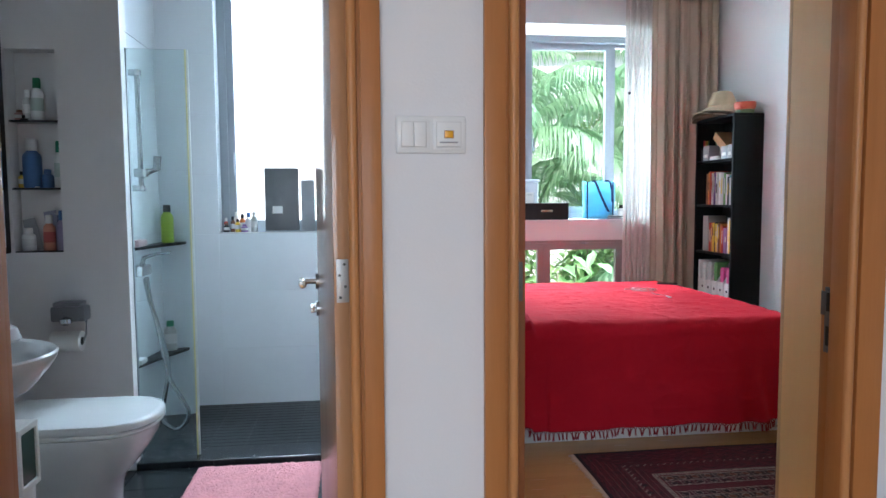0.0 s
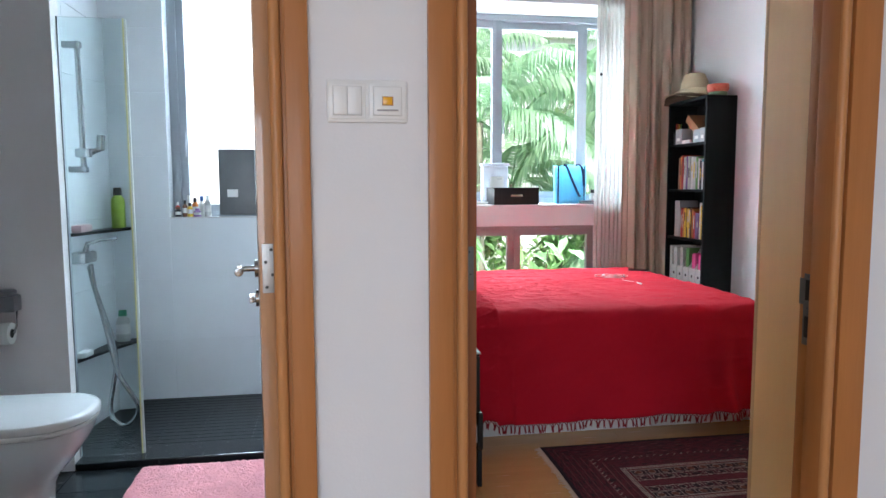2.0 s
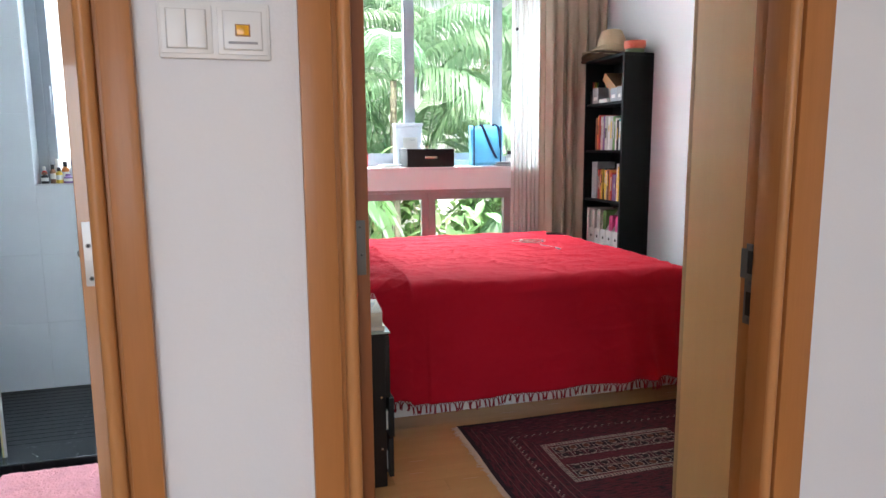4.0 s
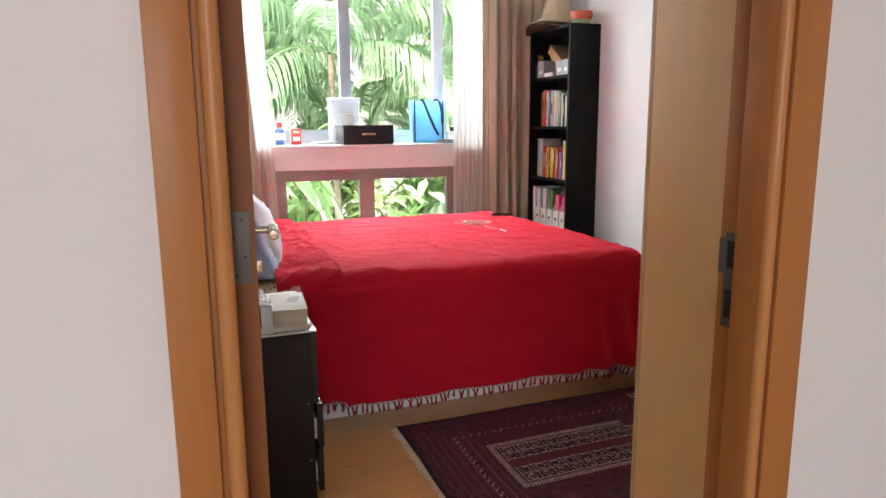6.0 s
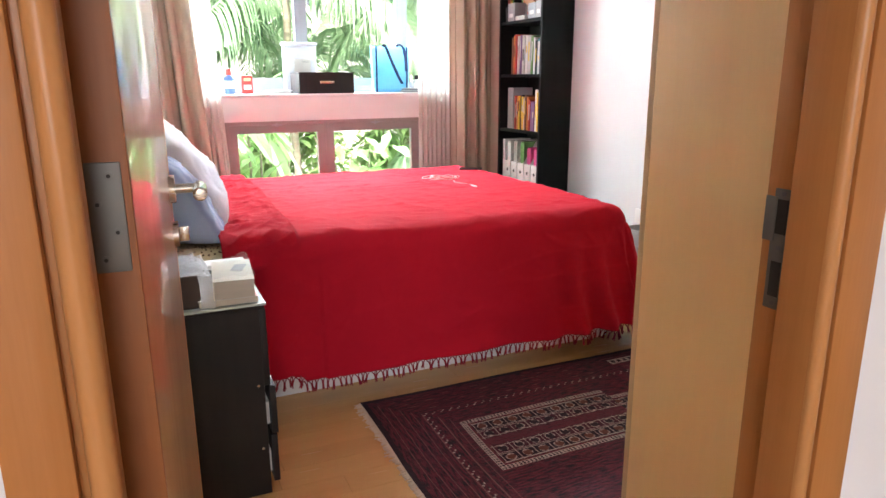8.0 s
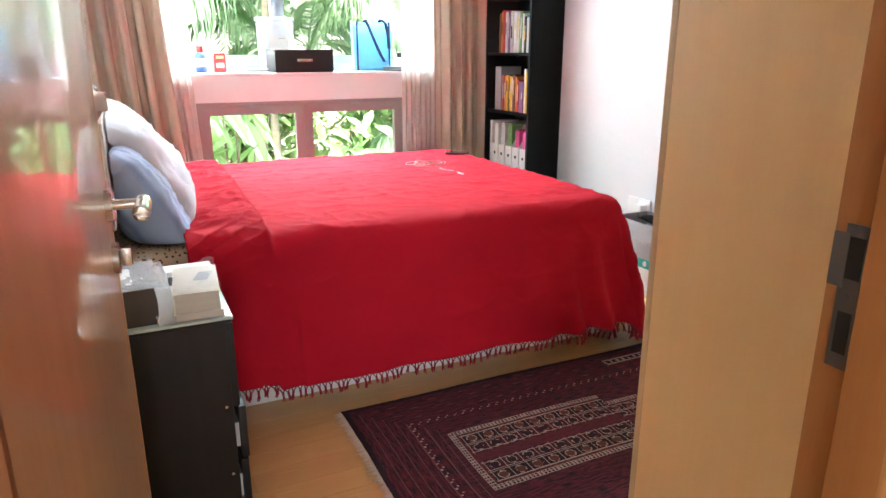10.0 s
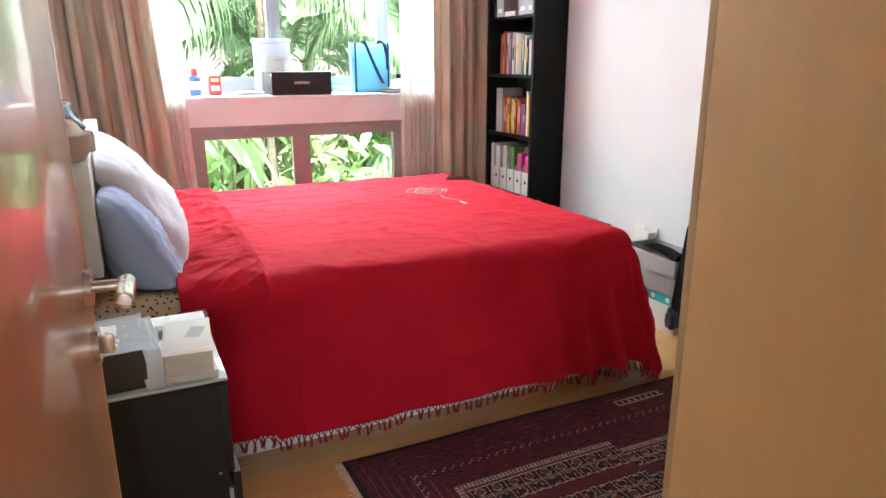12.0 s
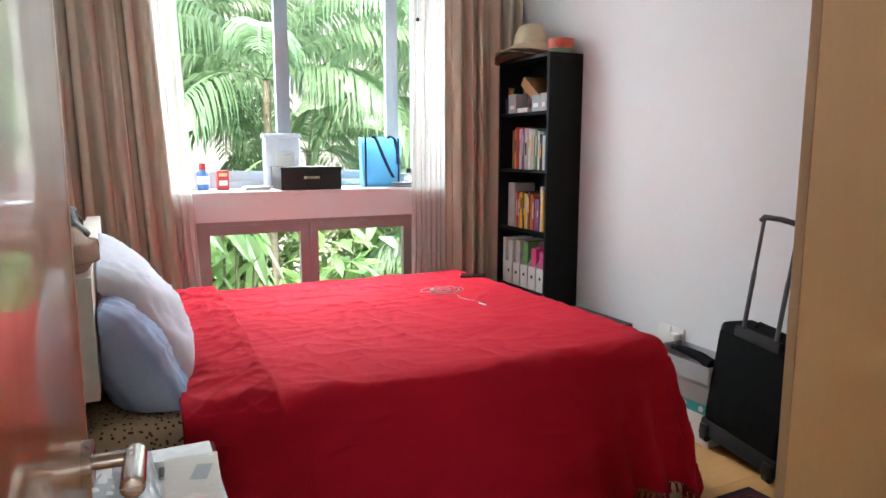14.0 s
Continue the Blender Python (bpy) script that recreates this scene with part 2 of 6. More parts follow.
def cyl(p, q, r, r2=None, n=20, caps=True):
    """A rod from p to q."""
    bm = bmesh.new()
    p, q = Vector(p), Vector(q)
    bmesh.ops.create_cone(bm, cap_ends=caps, segments=n, radius1=r, radius2=r if r2 is None else r2, depth=(q - p).length)
    m = Matrix.Translation((p + q) / 2) @ (q - p).to_track_quat("Z", "Y").to_matrix().to_4x4()
    bmesh.ops.transform(bm, matrix=m, verts=bm.verts)
    return bm


def lathe(profile, at=(0, 0, 0), n=32, sx=1.0, sy=1.0):
    """A turned shape: (radius, height) pairs round the upright axis."""
    bm = bmesh.new()
    rings = []
    for r, z in profile:
        rings.append([bm.verts.new((at[0] + sx * r * math.cos(2 * math.pi * k / n), at[1] + sy * r * math.sin(2 * math.pi * k / n), at[2] + z)) for k in range(n)])
    for a, b in zip(rings, rings[1:]):
        for k in range(n):
            bm.faces.new((a[k], a[(k + 1) % n], b[(k + 1) % n], b[k]))
    for ring, flip in ((rings[0], True), (rings[-1], False)):
        if (ring[0].co - ring[n // 2].co).length > 0.001:
            bm.faces.new(ring[::-1] if flip else ring)
    bmesh.ops.recalc_face_normals(bm, faces=bm.faces)
    return bm


def tube(pts, r, n=10, taper=1.0):
    """A round tube along points."""
    bm = bmesh.new()
    pts = [Vector(p) for p in pts]
    rings = []
    for i, p in enumerate(pts):
        d = (pts[min(i + 1, len(pts) - 1)] - pts[max(i - 1, 0)]).normalized()
        q = d.to_track_quat("Z", "Y")
        rr = r * (1 + (taper - 1) * i / (len(pts) - 1))
        rings.append([bm.verts.new(p + q @ Vector((rr * math.cos(2 * math.pi * k / n), rr * math.sin(2 * math.pi * k / n), 0))) for k in range(n)])
    for a, b in zip(rings, rings[1:]):
        best = min(range(n), key=lambda s: (a[0].co - b[s].co).length)
        for k in range(n):
            bm.faces.new((a[k], a[(k + 1) % n], b[(k + 1 + best) % n], b[(k + best) % n]))
    bm.faces.new(rings[0][::-1])
    bm.faces.new(rings[-1])
    bmesh.ops.recalc_face_normals(bm, faces=bm.faces)
    return bm


def grid(f, nu, nv, closed=False):
    """A sheet of f(u, v), u and v from 0 to 1."""
    bm = bmesh.new()
    vs = [[bm.verts.new(f(i / nu, j / nv)) for j in range(nv + 1)] for i in range(nu + 1)]
    for i in range(nu):
        for j in range(nv):
            bm.faces.new((vs[i][j], vs[i + 1][j], vs[i + 1][j + 1], vs[i][j + 1]))
    return bm


def link(name, bm, material, smooth=True, angle=0.7):
    me = bpy.data.meshes.new(name)
    if smooth:
        for f in bm.faces:
            f.smooth = True
        for e in bm.edges:
            if len(e.link_faces) == 2 and e.calc_face_angle(0) > angle:
                e.smooth = False
    bm.to_mesh(me)
    bm.free()
    me.materials.append(material)
    return new(name, me)


def part(name, bm, material, parent, label="", smooth=True):
    ob = link(name, bm, material, smooth)
    ob.parent = parent
    if label:
        ob["label"] = label
    return ob


def thing(name, label, category, group="", kind="", at=(0, 0, 0), rz=0.0):
    ob = new(name)
    ob.empty_display_size = 0.05
    ob.matrix_basis = pose(*at, 0, 0, rz)
    return tagged(ob, label, category, group, kind)


def solo(name, bm, material, label, category, group="", kind="", smooth=True):
    return tagged(link(name, bm, material, smooth), label, category, group, kind)


def structure(name, bm, material, label="", category="", smooth=False):
    return tagged(link(name, bm, material, smooth), label, category or name.split("_")[0], "", "structure")


def solidify(ob, t, offset=0.0):
    md = ob.modifiers.new("thickness", "SOLIDIFY")
    md.thickness, md.offset = t, offset
    return ob


# ---- large structure ----
YH, YB = 1.470, 1.558          # the wall between hall and rooms, front and back
BL, BR = 0.356, 1.158          # bedroom doorway, clear
TL, TR = -0.742, -0.0185       # bathroom doorway, clear
HEAD, CEILZ = 2.10, 3.02
XL, XR, YW = 0.180, 3.080, 5.530   # bedroom: left wall, right wall, window wall
WALLOUT = 5.68

structure("wall_hall_1", boxes((-2.2, TL - 0.02, YH, YB, 0, CEILZ), (TL - 0.02, TR + 0.02, YH, YB, HEAD + 0.02, CEILZ)), HALLWALL, "white painted hall wall over the bathroom door", "wall")
structure("wall_hall_2", boxes((TR + 0.02, BL - 0.02, YH, YB, 0, CEILZ)), HALLWALL, "white painted wall pier between the two doors", "wall")
structure("wall_hall_3", boxes((BL - 0.02, BR + 0.02, YH, YB, HEAD + 0.02, CEILZ), (BR + 0.02, 3.3, YH, YB, 0, CEILZ)), HALLWALL, "white painted hall wall over the bedroom door", "wall")
# Walls out of view; their opening is placed to let the hall lamp in.
structure("wall_hall_side", boxes((-2.3, -2.2, -4.2, YB, 0, CEILZ), (3.3, 3.4, -4.2, YB, 0, CEILZ),
                                  (-2.3, 3.4, -4.3, -4.2, 2.5, CEILZ), (-2.3, -2.05, -4.3, -4.2, 0, 2.5), (0.25, 3.4, -4.3, -4.2, 0, 2.5),
                                  (-2.05, 0.25, -4.3, -4.2, 0, 0.6)),
          HALLWALL, "unseen white hall walls with an opening added for the hall lamp", "wall")
structure("floor_hall", box(-2.3, 3.4, -4.3, YB, -0.12, -0.002, 0), PARQUET, "light wooden parquet floor of the hall", "floor")
structure("ceiling_hall", box(-2.3, 3.4, -4.3, YB, CEILZ, CEILZ + 0.1, 0), CEIL, "white hall ceiling", "ceiling")

# bedroom shell; the bay recess behind the curtains is 0.42 m deep
BAYL, BAYR, BAYY, SILLZ, SOFF = 0.72, 2.56, 5.95, 1.108, 2.735
LWL, LWR, LWB, LWT = 0.905, 2.285, 0.20, 0.932
structure("wall_left", box(0.02, XL, YB, 6.10, -0.1, CEILZ, 0), WALL, "white painted wall behind the bed head", "wall")
structure("wall_right", box(XR, XR + 0.15, YB, 6.10, -0.1, CEILZ, 0), WALL, "white painted bedroom wall", "wall")
structure("wall_window", boxes((XL, LWL, YW, WALLOUT, -0.1, SILLZ - 0.02), (LWR, XR, YW, WALLOUT, -0.1, SILLZ - 0.02),
                               (LWL, LWR, YW, WALLOUT, -0.1, LWB), (LWL, LWR, YW, 6.10, LWT, SILLZ - 0.02),
                               (XL, BAYL, YW, 6.10, SILLZ - 0.02, CEILZ), (BAYR, XR, YW, 6.10, SILLZ - 0.02, CEILZ),
                               (BAYL, BAYR, YW, 6.10, SOFF, CEILZ)), WALL, "white window wall with a bay recess", "wall")
structure("window_sill", box(BAYL, BAYR, YW - 0.006, 6.10, SILLZ - 0.02, SILLZ, 0.004), WALL, "white deep window sill", "sill")
structure("ceiling", box(XL, XR, YB, YW, CEILZ, CEILZ + 0.1, 0), CEIL, "white bedroom ceiling", "ceiling")
# Unseen slab blocking the sun, cut short to let the bathroom lamp in.
structure("roof_slab", boxes((-2.3, 0.02, YB - 0.5, 4.63, CEILZ + 0.11, CEILZ + 0.3), (0.02, 3.5, YB - 0.5, 6.15, CEILZ + 0.11, CEILZ + 0.3)), CEIL, "unseen slab added over the rooms to keep the sun out", "roof")

# bathroom shell
SX, PY, PE, BY = -1.235, 3.30, -1.065, 4.45    # shower wall, partition face, partition end, window wall
BWL, BWR = -0.875, -0.06
structure("wall_bathroom_right", box(-0.02, 0.018, 1.575, BY, -0.1, CEILZ, 0), TILEWALL, "white tiled bathroom wall", "wall")
structure("wall_bathroom_left", box(-1.80, -1.66, YB, PY, -0.1, CEILZ, 0), GREYTILE, "white bathroom wall", "wall")
structure("wall_shower_left", box(-1.80, SX, PY + 0.09, BY, -0.1, CEILZ, 0), TILEWALL, "white tiled shower wall", "wall")
NL, NR, NB, NT = -1.560, -1.348, 1.050, 1.972
structure("wall_partition", boxes((-1.80, NL, PY, PY + 0.09, -0.1, CEILZ), (NR, PE, PY, PY + 0.09, -0.1, CEILZ),
                                  (NL, NR, PY, PY + 0.09, -0.1, NB), (NL, NR, PY, PY + 0.09, NT, CEILZ),
                                  (NL, NR, PY + 0.085, PY + 0.09, NB, NT)), GREYTILE, "matt white partition with a shelf niche", "wall")
structure("wall_bathroom_window", boxes((-1.80, BWL, BY, BY + 0.18, -0.1, CEILZ), (BWR, 0.02, BY, BY + 0.18, -0.1, CEILZ),
                                        (BWL, BWR, BY, BY + 0.18, -0.1, 1.078), (BWL, BWR, BY, BY + 0.18, 2.78, CEILZ)),
          TILEWALL, "white tiled bathroom window wall", "wall")
structure("ceiling_bathroom", box(-1.80, 0.02, YB, BY, CEILZ - 0.05, CEILZ + 0.05, 0), CEIL, "white bathroom ceiling", "ceiling")

# ---- floors ----
bed_floor = structure("floor_bedroom", box(XL, XR, YB, YW, -0.10, -0.004, 0), DARKBROWN, "honey-coloured wooden parquet floor", "floor")
bath_floor = structure("floor_bathroom", box(-1.66, -0.02, YB, PY + 0.06, -0.12, -0.012, 0), DARKHOLE, "black tiled bathroom floor", "floor")
shower_floor = structure("floor_shower", box(SX, -0.02, PY + 0.10, BY, -0.14, -0.058, 0), BLACKTILE, "black ribbed shower floor", "floor")
structure("kerb_shower", box(PE, -0.02, PY - 0.005, PY + 0.16, -0.012, 0.030, 0.006), BLACKTILE, "black polished shower kerb", "kerb")
structure("threshold_bathroom", box(TL, TR, YH, YB + 0.004, -0.1, 0.004, 0.003), BLACKTILE, "black stone door threshold", "threshold")
structure("threshold_bedroom", box(BL, BR, YH + 0.02, YB, -0.1, 0.0, 0.002), PARQUET, "wooden door threshold", "threshold")

# ---- doorways ----


def doorway(name, xl, xr, wl, wr, hinge_side, label):
    """A wooden frame: rebated jambs, a round bead at the opening, a groove and a flat casing on the hall side."""
    d = thing(name, label, "door frame", kind="structure")
    for x, s, w in ((xl, -1, wl), (xr, 1, wr)):
        stop = 1.495 if s == hinge_side else 1.515

        def across(p, q):
            return sorted((x + s * p, x + s * q))
        bm = bmesh.new()
        bx(bm, *across(0.0, 0.0205), 1.4570, stop, 0, HEAD)
        part("jamb", bev(bm, 0.0015), WOODTRIM, d)
        part("rebate", box(*across(0.013, 0.0205), stop, YB + 0.003, 0, HEAD, 0.0012), WOODTRIM, d)
        cx = x + s * 0.0112
        part("bead", cyl((cx, 1.4570, 0), (cx, 1.4570, HEAD + 0.02), 0.0112, n=20), BEADWOOD, d)
        part("groove", box(*across(0.0205, 0.031), 1.4620, YH + 0.001, 0, HEAD + 0.03, 0.0008), WOODTRIM, d)
        part("casing", box(*across(0.0295, 0.0295 + w), 1.4500, YH + 0.001, 0, HEAD + 0.07, 0.0025), WOODTRIM, d)
    part("head", box(xl, xr, 1.4570, YB, HEAD, HEAD + 0.02, 0.002), WOODTRIM, d)
    part("casing", box(xl - 0.0290, xr + 0.0290, 1.4500, YH + 0.001, HEAD + 0.03, HEAD + 0.07, 0.002), WOODTRIM, d)
    return d


frame_bed = doorway("door_frame_bedroom", BL, BR, 0.048, 0.066, -1, "beech-veneered wooden door frame of the bedroom")
frame_bath = doorway("door_frame_bathroom", TL, TR, 0.043, 0.043, 1, "beech-veneered wooden door frame of the bathroom")

# strike plate in the rebate of the bedroom frame
SXP = BR + 0.0128
strike = part("strike_plate", box(SXP - 0.0022, SXP, 1.5185, 1.5465, 0.890, 1.056, 0.0008), ZINC, frame_bed, "scratched grey metal strike plate")
# Flat dark plates paint the shade of the two openings.
part("latch_hole_shade", box(SXP - 0.0028, SXP - 0.0022, 1.5235, 1.5405, 0.995, 1.042, 0.0002), DARKHOLE, strike)
part("bolt_hole_shade", box(SXP - 0.0028, SXP - 0.0022, 1.5245, 1.5405, 0.908, 0.957, 0.0002), DARKHOLE, strike)
part("lip", box(SXP - 0.0040, SXP - 0.0022, 1.5410, 1.5585, 0.984, 1.045, 0.0006), ZINC, strike)
for sz in (1.0495, 0.976, 0.8985):
    part("screw", cyl((SXP - 0.0030, 1.532, sz), (SXP - 0.0018, 1.532, sz), 0.0032, n=12), DARKGREY, strike)


def lever_set(parent, x, y, z, s, metal, thumb):
    """A round rose with a bent lever pointing along -y, and a turn below it. s: the side of the leaf."""
    rose = part("rose", cyl((x, y, z), (x + s * 0.010, y, z), 0.026, n=28), metal, parent)
    part("lever_neck", tube([(x + s * (0.008 + 0.007 * i), y, z) for i in range(7)], 0.0088, 16), metal, rose)
    lx = x + s * 0.053
    part("lever", bev(cyl((lx, y + 0.011, z), (lx, y - 0.078, z - 0.001), 0.0125, n=28), 0.004, 3), metal, rose)
    r2 = part("thumb_rose", cyl((x, y, thumb), (x + s * 0.009, y, thumb), 0.025, n=28), metal, parent)
    part("thumb_turn", box(x + s * 0.009 if s > 0 else x - 0.027, x + 0.027 if s > 0 else x - 0.009, y - 0.005, y + 0.005, thumb - 0.014, thumb + 0.014, 0.003), metal, r2)


def hinge(parent, x0, x1, y, z, h=0.098, metal=None):
    """The plate of a hinge on the leaf's edge, with four screws."""
    p = part("hinge", box(x0, x1, y - 0.002, y + 0.002, z - h / 2, z + h / 2, 0.0012), metal or ZINC, parent, "grey zinc hinge plate")
    for i, (fx, fz) in enumerate(((0.65, 0.38), (0.25, 0.13), (0.72, -0.13), (0.3, -0.38))):
        sx = x0 + (x1 - x0) * fx
        sc = part("screw", cyl((sx, y - 0.0028, z + fz * h), (sx, y - 0.001, z + fz * h), 0.0036, n=16), ZINC, p)
        # A dark disc paints the shaded screw socket.
        part("socket", cyl((sx, y - 0.0031, z + fz * h), (sx, y - 0.0026, z + fz * h), 0.0017, n=8), DARKHOLE, sc)
    part("knuckle", cyl((x0 - 0.003, y + 0.004, z - h / 2), (x0 - 0.003, y + 0.004, z + h / 2), 0.0035, n=12), ZINC, p)


# bedroom door leaf, standing open into the room; its own y runs along the leaf
LEAF = 0.775
door = thing("door_bedroom", "glossy lacquered beech door standing wide open", "door", kind="structure", at=(0.387, 1.523, 0), rz=-4.0)
part("leaf", box(-0.040, 0.0, 0.0, LEAF, 0.008, HEAD - 0.005, 0.002), LEAFWOOD, door)
part("lipping", box(-0.0405, 0.0006, LEAF - 0.012, LEAF + 0.0005, 0.007, HEAD - 0.004, 0.0015), WOODTRIM, door)
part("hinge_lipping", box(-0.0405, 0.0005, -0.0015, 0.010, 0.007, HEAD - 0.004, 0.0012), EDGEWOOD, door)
lever_set(door, 0.0, LEAF - 0.050, 1.004, 1, STEEL, 0.918)
for hz in (1.089, 0.25, 1.85):
    hinge(door, -0.0325, -0.0055, -0.0022, hz, 0.092)

# bathroom door leaf, open against the side wall
bdoor = thing("door_bathroom", "glossy beech bathroom door standing wide open", "door", kind="structure", at=(-0.0545, 1.545, 0), rz=6.3)
part("leaf", box(0.0, 0.038, 0.0, 0.70, 0.012, HEAD - 0.005, 0.002), LEAFWOOD, bdoor)
lever_set(bdoor, 0.0, 0.645, 1.022, -1, CHROME, 0.934)
for hz in (1.096, 0.25, 1.85):
    hinge(bdoor, 0.006, 0.034, 0.0, hz, 0.1, PALEZINC)

# ---- bedroom windows ----


def sash(parent, x0, x1, y, z0, z1, fw, metal, d=0.045):
    f = part("window_frame", boxes((x0, x1, y, y + d, z0, z0 + fw), (x0, x1, y, y + d, z1 - fw, z1),
                                   (x0, x0 + fw, y, y + d, z0 + fw, z1 - fw), (x1 - fw, x1, y, y + d, z0 + fw, z1 - fw)), metal, parent, smooth=False)
    p = part("pane", box(x0 + fw - 0.004, x1 - fw + 0.004, y + d * 0.45, y + d * 0.45 + 0.005, z0 + fw - 0.004, z1 - fw + 0.004, 0), GLASS, f, smooth=False)
    p.visible_shadow = False
    return f


win = thing("window_1", "grey aluminium sliding window above a deep sill", "window", kind="structure")
wy = BAYY - 0.01
part("outer_frame", boxes((BAYL, BAYR, wy, wy + 0.13, SILLZ, SILLZ + 0.045), (BAYL, BAYR, wy, wy + 0.13, SOFF - 0.05, SOFF),
                          (BAYL, BAYL + 0.05, wy, wy + 0.13, SILLZ + 0.045, SOFF - 0.05), (BAYR - 0.05, BAYR, wy, wy + 0.13, SILLZ + 0.045, SOFF - 0.05)),
     ALU, win, smooth=False)
sash(win, BAYL + 0.05, 1.575, wy + 0.015, SILLZ + 0.045, SOFF - 0.05, 0.062, ALU)
sash(win, 1.520, 2.335, wy + 0.065, SILLZ + 0.045, SOFF - 0.05, 0.058, ALU)
part("mullion", box(1.485, 1.520, wy + 0.005, wy + 0.06, SILLZ + 0.045, SOFF - 0.05, 0.002), ALU, win)
part("window_handle", box(1.592, 1.604, wy + 0.035, wy + 0.064, 1.72, 1.84, 0.004), ALU, win)
sash(win, 2.336, BAYR - 0.05, wy + 0.065, SILLZ + 0.045, SOFF - 0.05, 0.03, ALU)

low = thing("window_2", "low pair of grey-framed casement windows below the sill", "window", kind="structure")
part("outer_frame", boxes((LWL, LWR, YW + 0.004, YW + 0.07, LWT - 0.022, LWT), (LWL, LWR, YW + 0.004, YW + 0.07, LWB, LWB + 0.03),
                          (LWL, LWL + 0.022, YW + 0.004, YW + 0.07, LWB + 0.03, LWT - 0.022),
                          (LWR - 0.022, LWR, YW + 0.004, YW + 0.07, LWB + 0.03, LWT - 0.022)), ALUPAINT, low, smooth=False)
sash(low, LWL + 0.022, 1.572, YW + 0.012, LWB + 0.03, LWT - 0.024, 0.055, ALUPAINT)
sash(low, 1.574, LWR - 0.022, YW + 0.012, LWB + 0.03, LWT - 0.024, 0.055, ALUPAINT)
for hx in (1.24, 1.93):
    part("window_handle", boxes((hx - 0.03, hx + 0.03, YW - 0.006, YW + 0.012, LWT - 0.030, LWT - 0.020),
                                (hx - 0.006, hx + 0.006, YW - 0.012, YW + 0.012, LWT - 0.036, LWT - 0.014), w=0.002), ALU, low)

bwin = thing("window_3", "tall aluminium bathroom window in bright daylight", "window", kind="structure")
part("outer_frame", boxes((BWL, BWR, BY + 0.10, BY + 0.16, 1.078, 1.11), (BWL, BWR, BY + 0.10, BY + 0.16, 2.74, 2.78),
                          (BWL, BWL + 0.05, BY + 0.10, BY + 0.16, 1.11, 2.74), (BWR - 0.05, BWR, BY + 0.10, BY + 0.16, 1.11, 2.74)), ALU, bwin, smooth=False)
sash(bwin, BWL + 0.05, BWR - 0.05, BY + 0.11, 1.11, 2.74, 0.045, ALU)
part("window_handle", box(BWL + 0.075, BWL + 0.089, BY + 0.085, BY + 0.11, 1.45, 1.60, 0.004), ALU, bwin)
solo("sill_board", box(BWL, BWR, BY - 0.004, BY + 0.10, 1.074, 1.082, 0.002), PORCELAIN, "white stone bathroom window sill", "sill", kind="structure")

# ---- curtains ----


def curtain(edges, y, z0, z1, folds, amp, seed):
    """A hanging cloth. edges: left and right border at the foot, then at the heading; pinched into pleats at the top."""
    rnd = random.Random(seed)
    ph = [rnd.uniform(0, 6.28) for _ in range(4)]
    l0, r0, l1, r1 = edges

    def f(u, v):
        g = v ** 0.8
        x0, x1 = l0 + (l1 - l0) * g, r0 + (r1 - r0) * g
        a = 2 * math.pi * folds * u
        wob = 0.35 * math.sin(a * 0.37 + ph[0]) + 0.25 * math.sin(a * 1.63 + ph[1])
        soft = 0.75 + 0.35 * (1 - v)
        yy = y + amp * soft * (math.sin(a + wob * 1.6) + 0.3 * math.sin(2 * a + ph[2] + 0.8 * v) + 0.18 * math.sin(3.3 * a + ph[1] + 2 * v))
        xx = x0 + (x1 - x0) * u + 0.10 * (x1 - x0) / folds * math.sin(2 * a + ph[3])
        pinch = max(0.0, 1 - (z1 - z0) * (1 - v) / 0.13)
        yy -= 0.016 * pinch * max(0.0, math.sin(2 * a + ph[0])) ** 4
        return (xx, yy, z0 + (z1 - z0) * v)
    return grid(f, int(folds * 18), 40)


cl = thing("curtain", "beige floor-length curtain drawn aside beside the window", "curtain")
solidify(part("cloth", curtain((0.215, 0.860, 0.200, 0.690), 5.435, 0.02, 2.945, 6, 0.034, 3), CURTAIN, cl), 0.002)
cr = thing("curtain", "beige floor-length curtain gathered behind the bookcase", "curtain")
solidify(part("cloth", curtain((2.500, 3.050, 2.480, 3.050), 5.440, 0.02, 2.945, 6, 0.030, 8), CURTAIN, cr), 0.002)
sl = thing("sheer_curtain", "white see-through voile curtain at the window", "curtain")
part("cloth", curtain((0.700, 0.945, 0.560, 0.835), 5.490, 0.02, 2.945, 6, 0.012, 5), SHEER, sl)
sr = thing("sheer_curtain", "white see-through voile curtain at the window", "curtain")
part("cloth", curtain((2.245, 2.610, 2.250, 2.600), 5.490, 0.02, 2.945, 10, 0.012, 6), SHEER, sr)
cord = thing("blind_cord", "thin white pull cord with a small dark bead", "cord")
part("cord", cyl((2.262, 5.415, 2.17), (2.262, 5.415, 2.95), 0.0015, n=6), WHITEPLASTIC, cord)
part("bead", lathe([(0.003, -0.012), (0.011, -0.006), (0.012, 0.004), (0.003, 0.014)], (2.262, 5.415, 2.157), 14), BLACKPLASTIC, cord)
rail = thing("curtain_rail", "white double curtain rail under the ceiling", "curtain rail")
part("track", box(XL + 0.02, XR - 0.02, 5.412, 5.455, 2.95, 2.98, 0.003), WHITEPLASTIC, rail)
part("track", box(XL + 0.02, XR - 0.02, 5.48, 5.505, 2.95, 2.98, 0.003), WHITEPLASTIC, rail)

# ---- bed ----
XH, XF, YN, YF, ZT = 0.475, 2.395, 3.275, 5.06, 0.640
bed = thing("bed", "wide bed with white base and headboard", "bed")
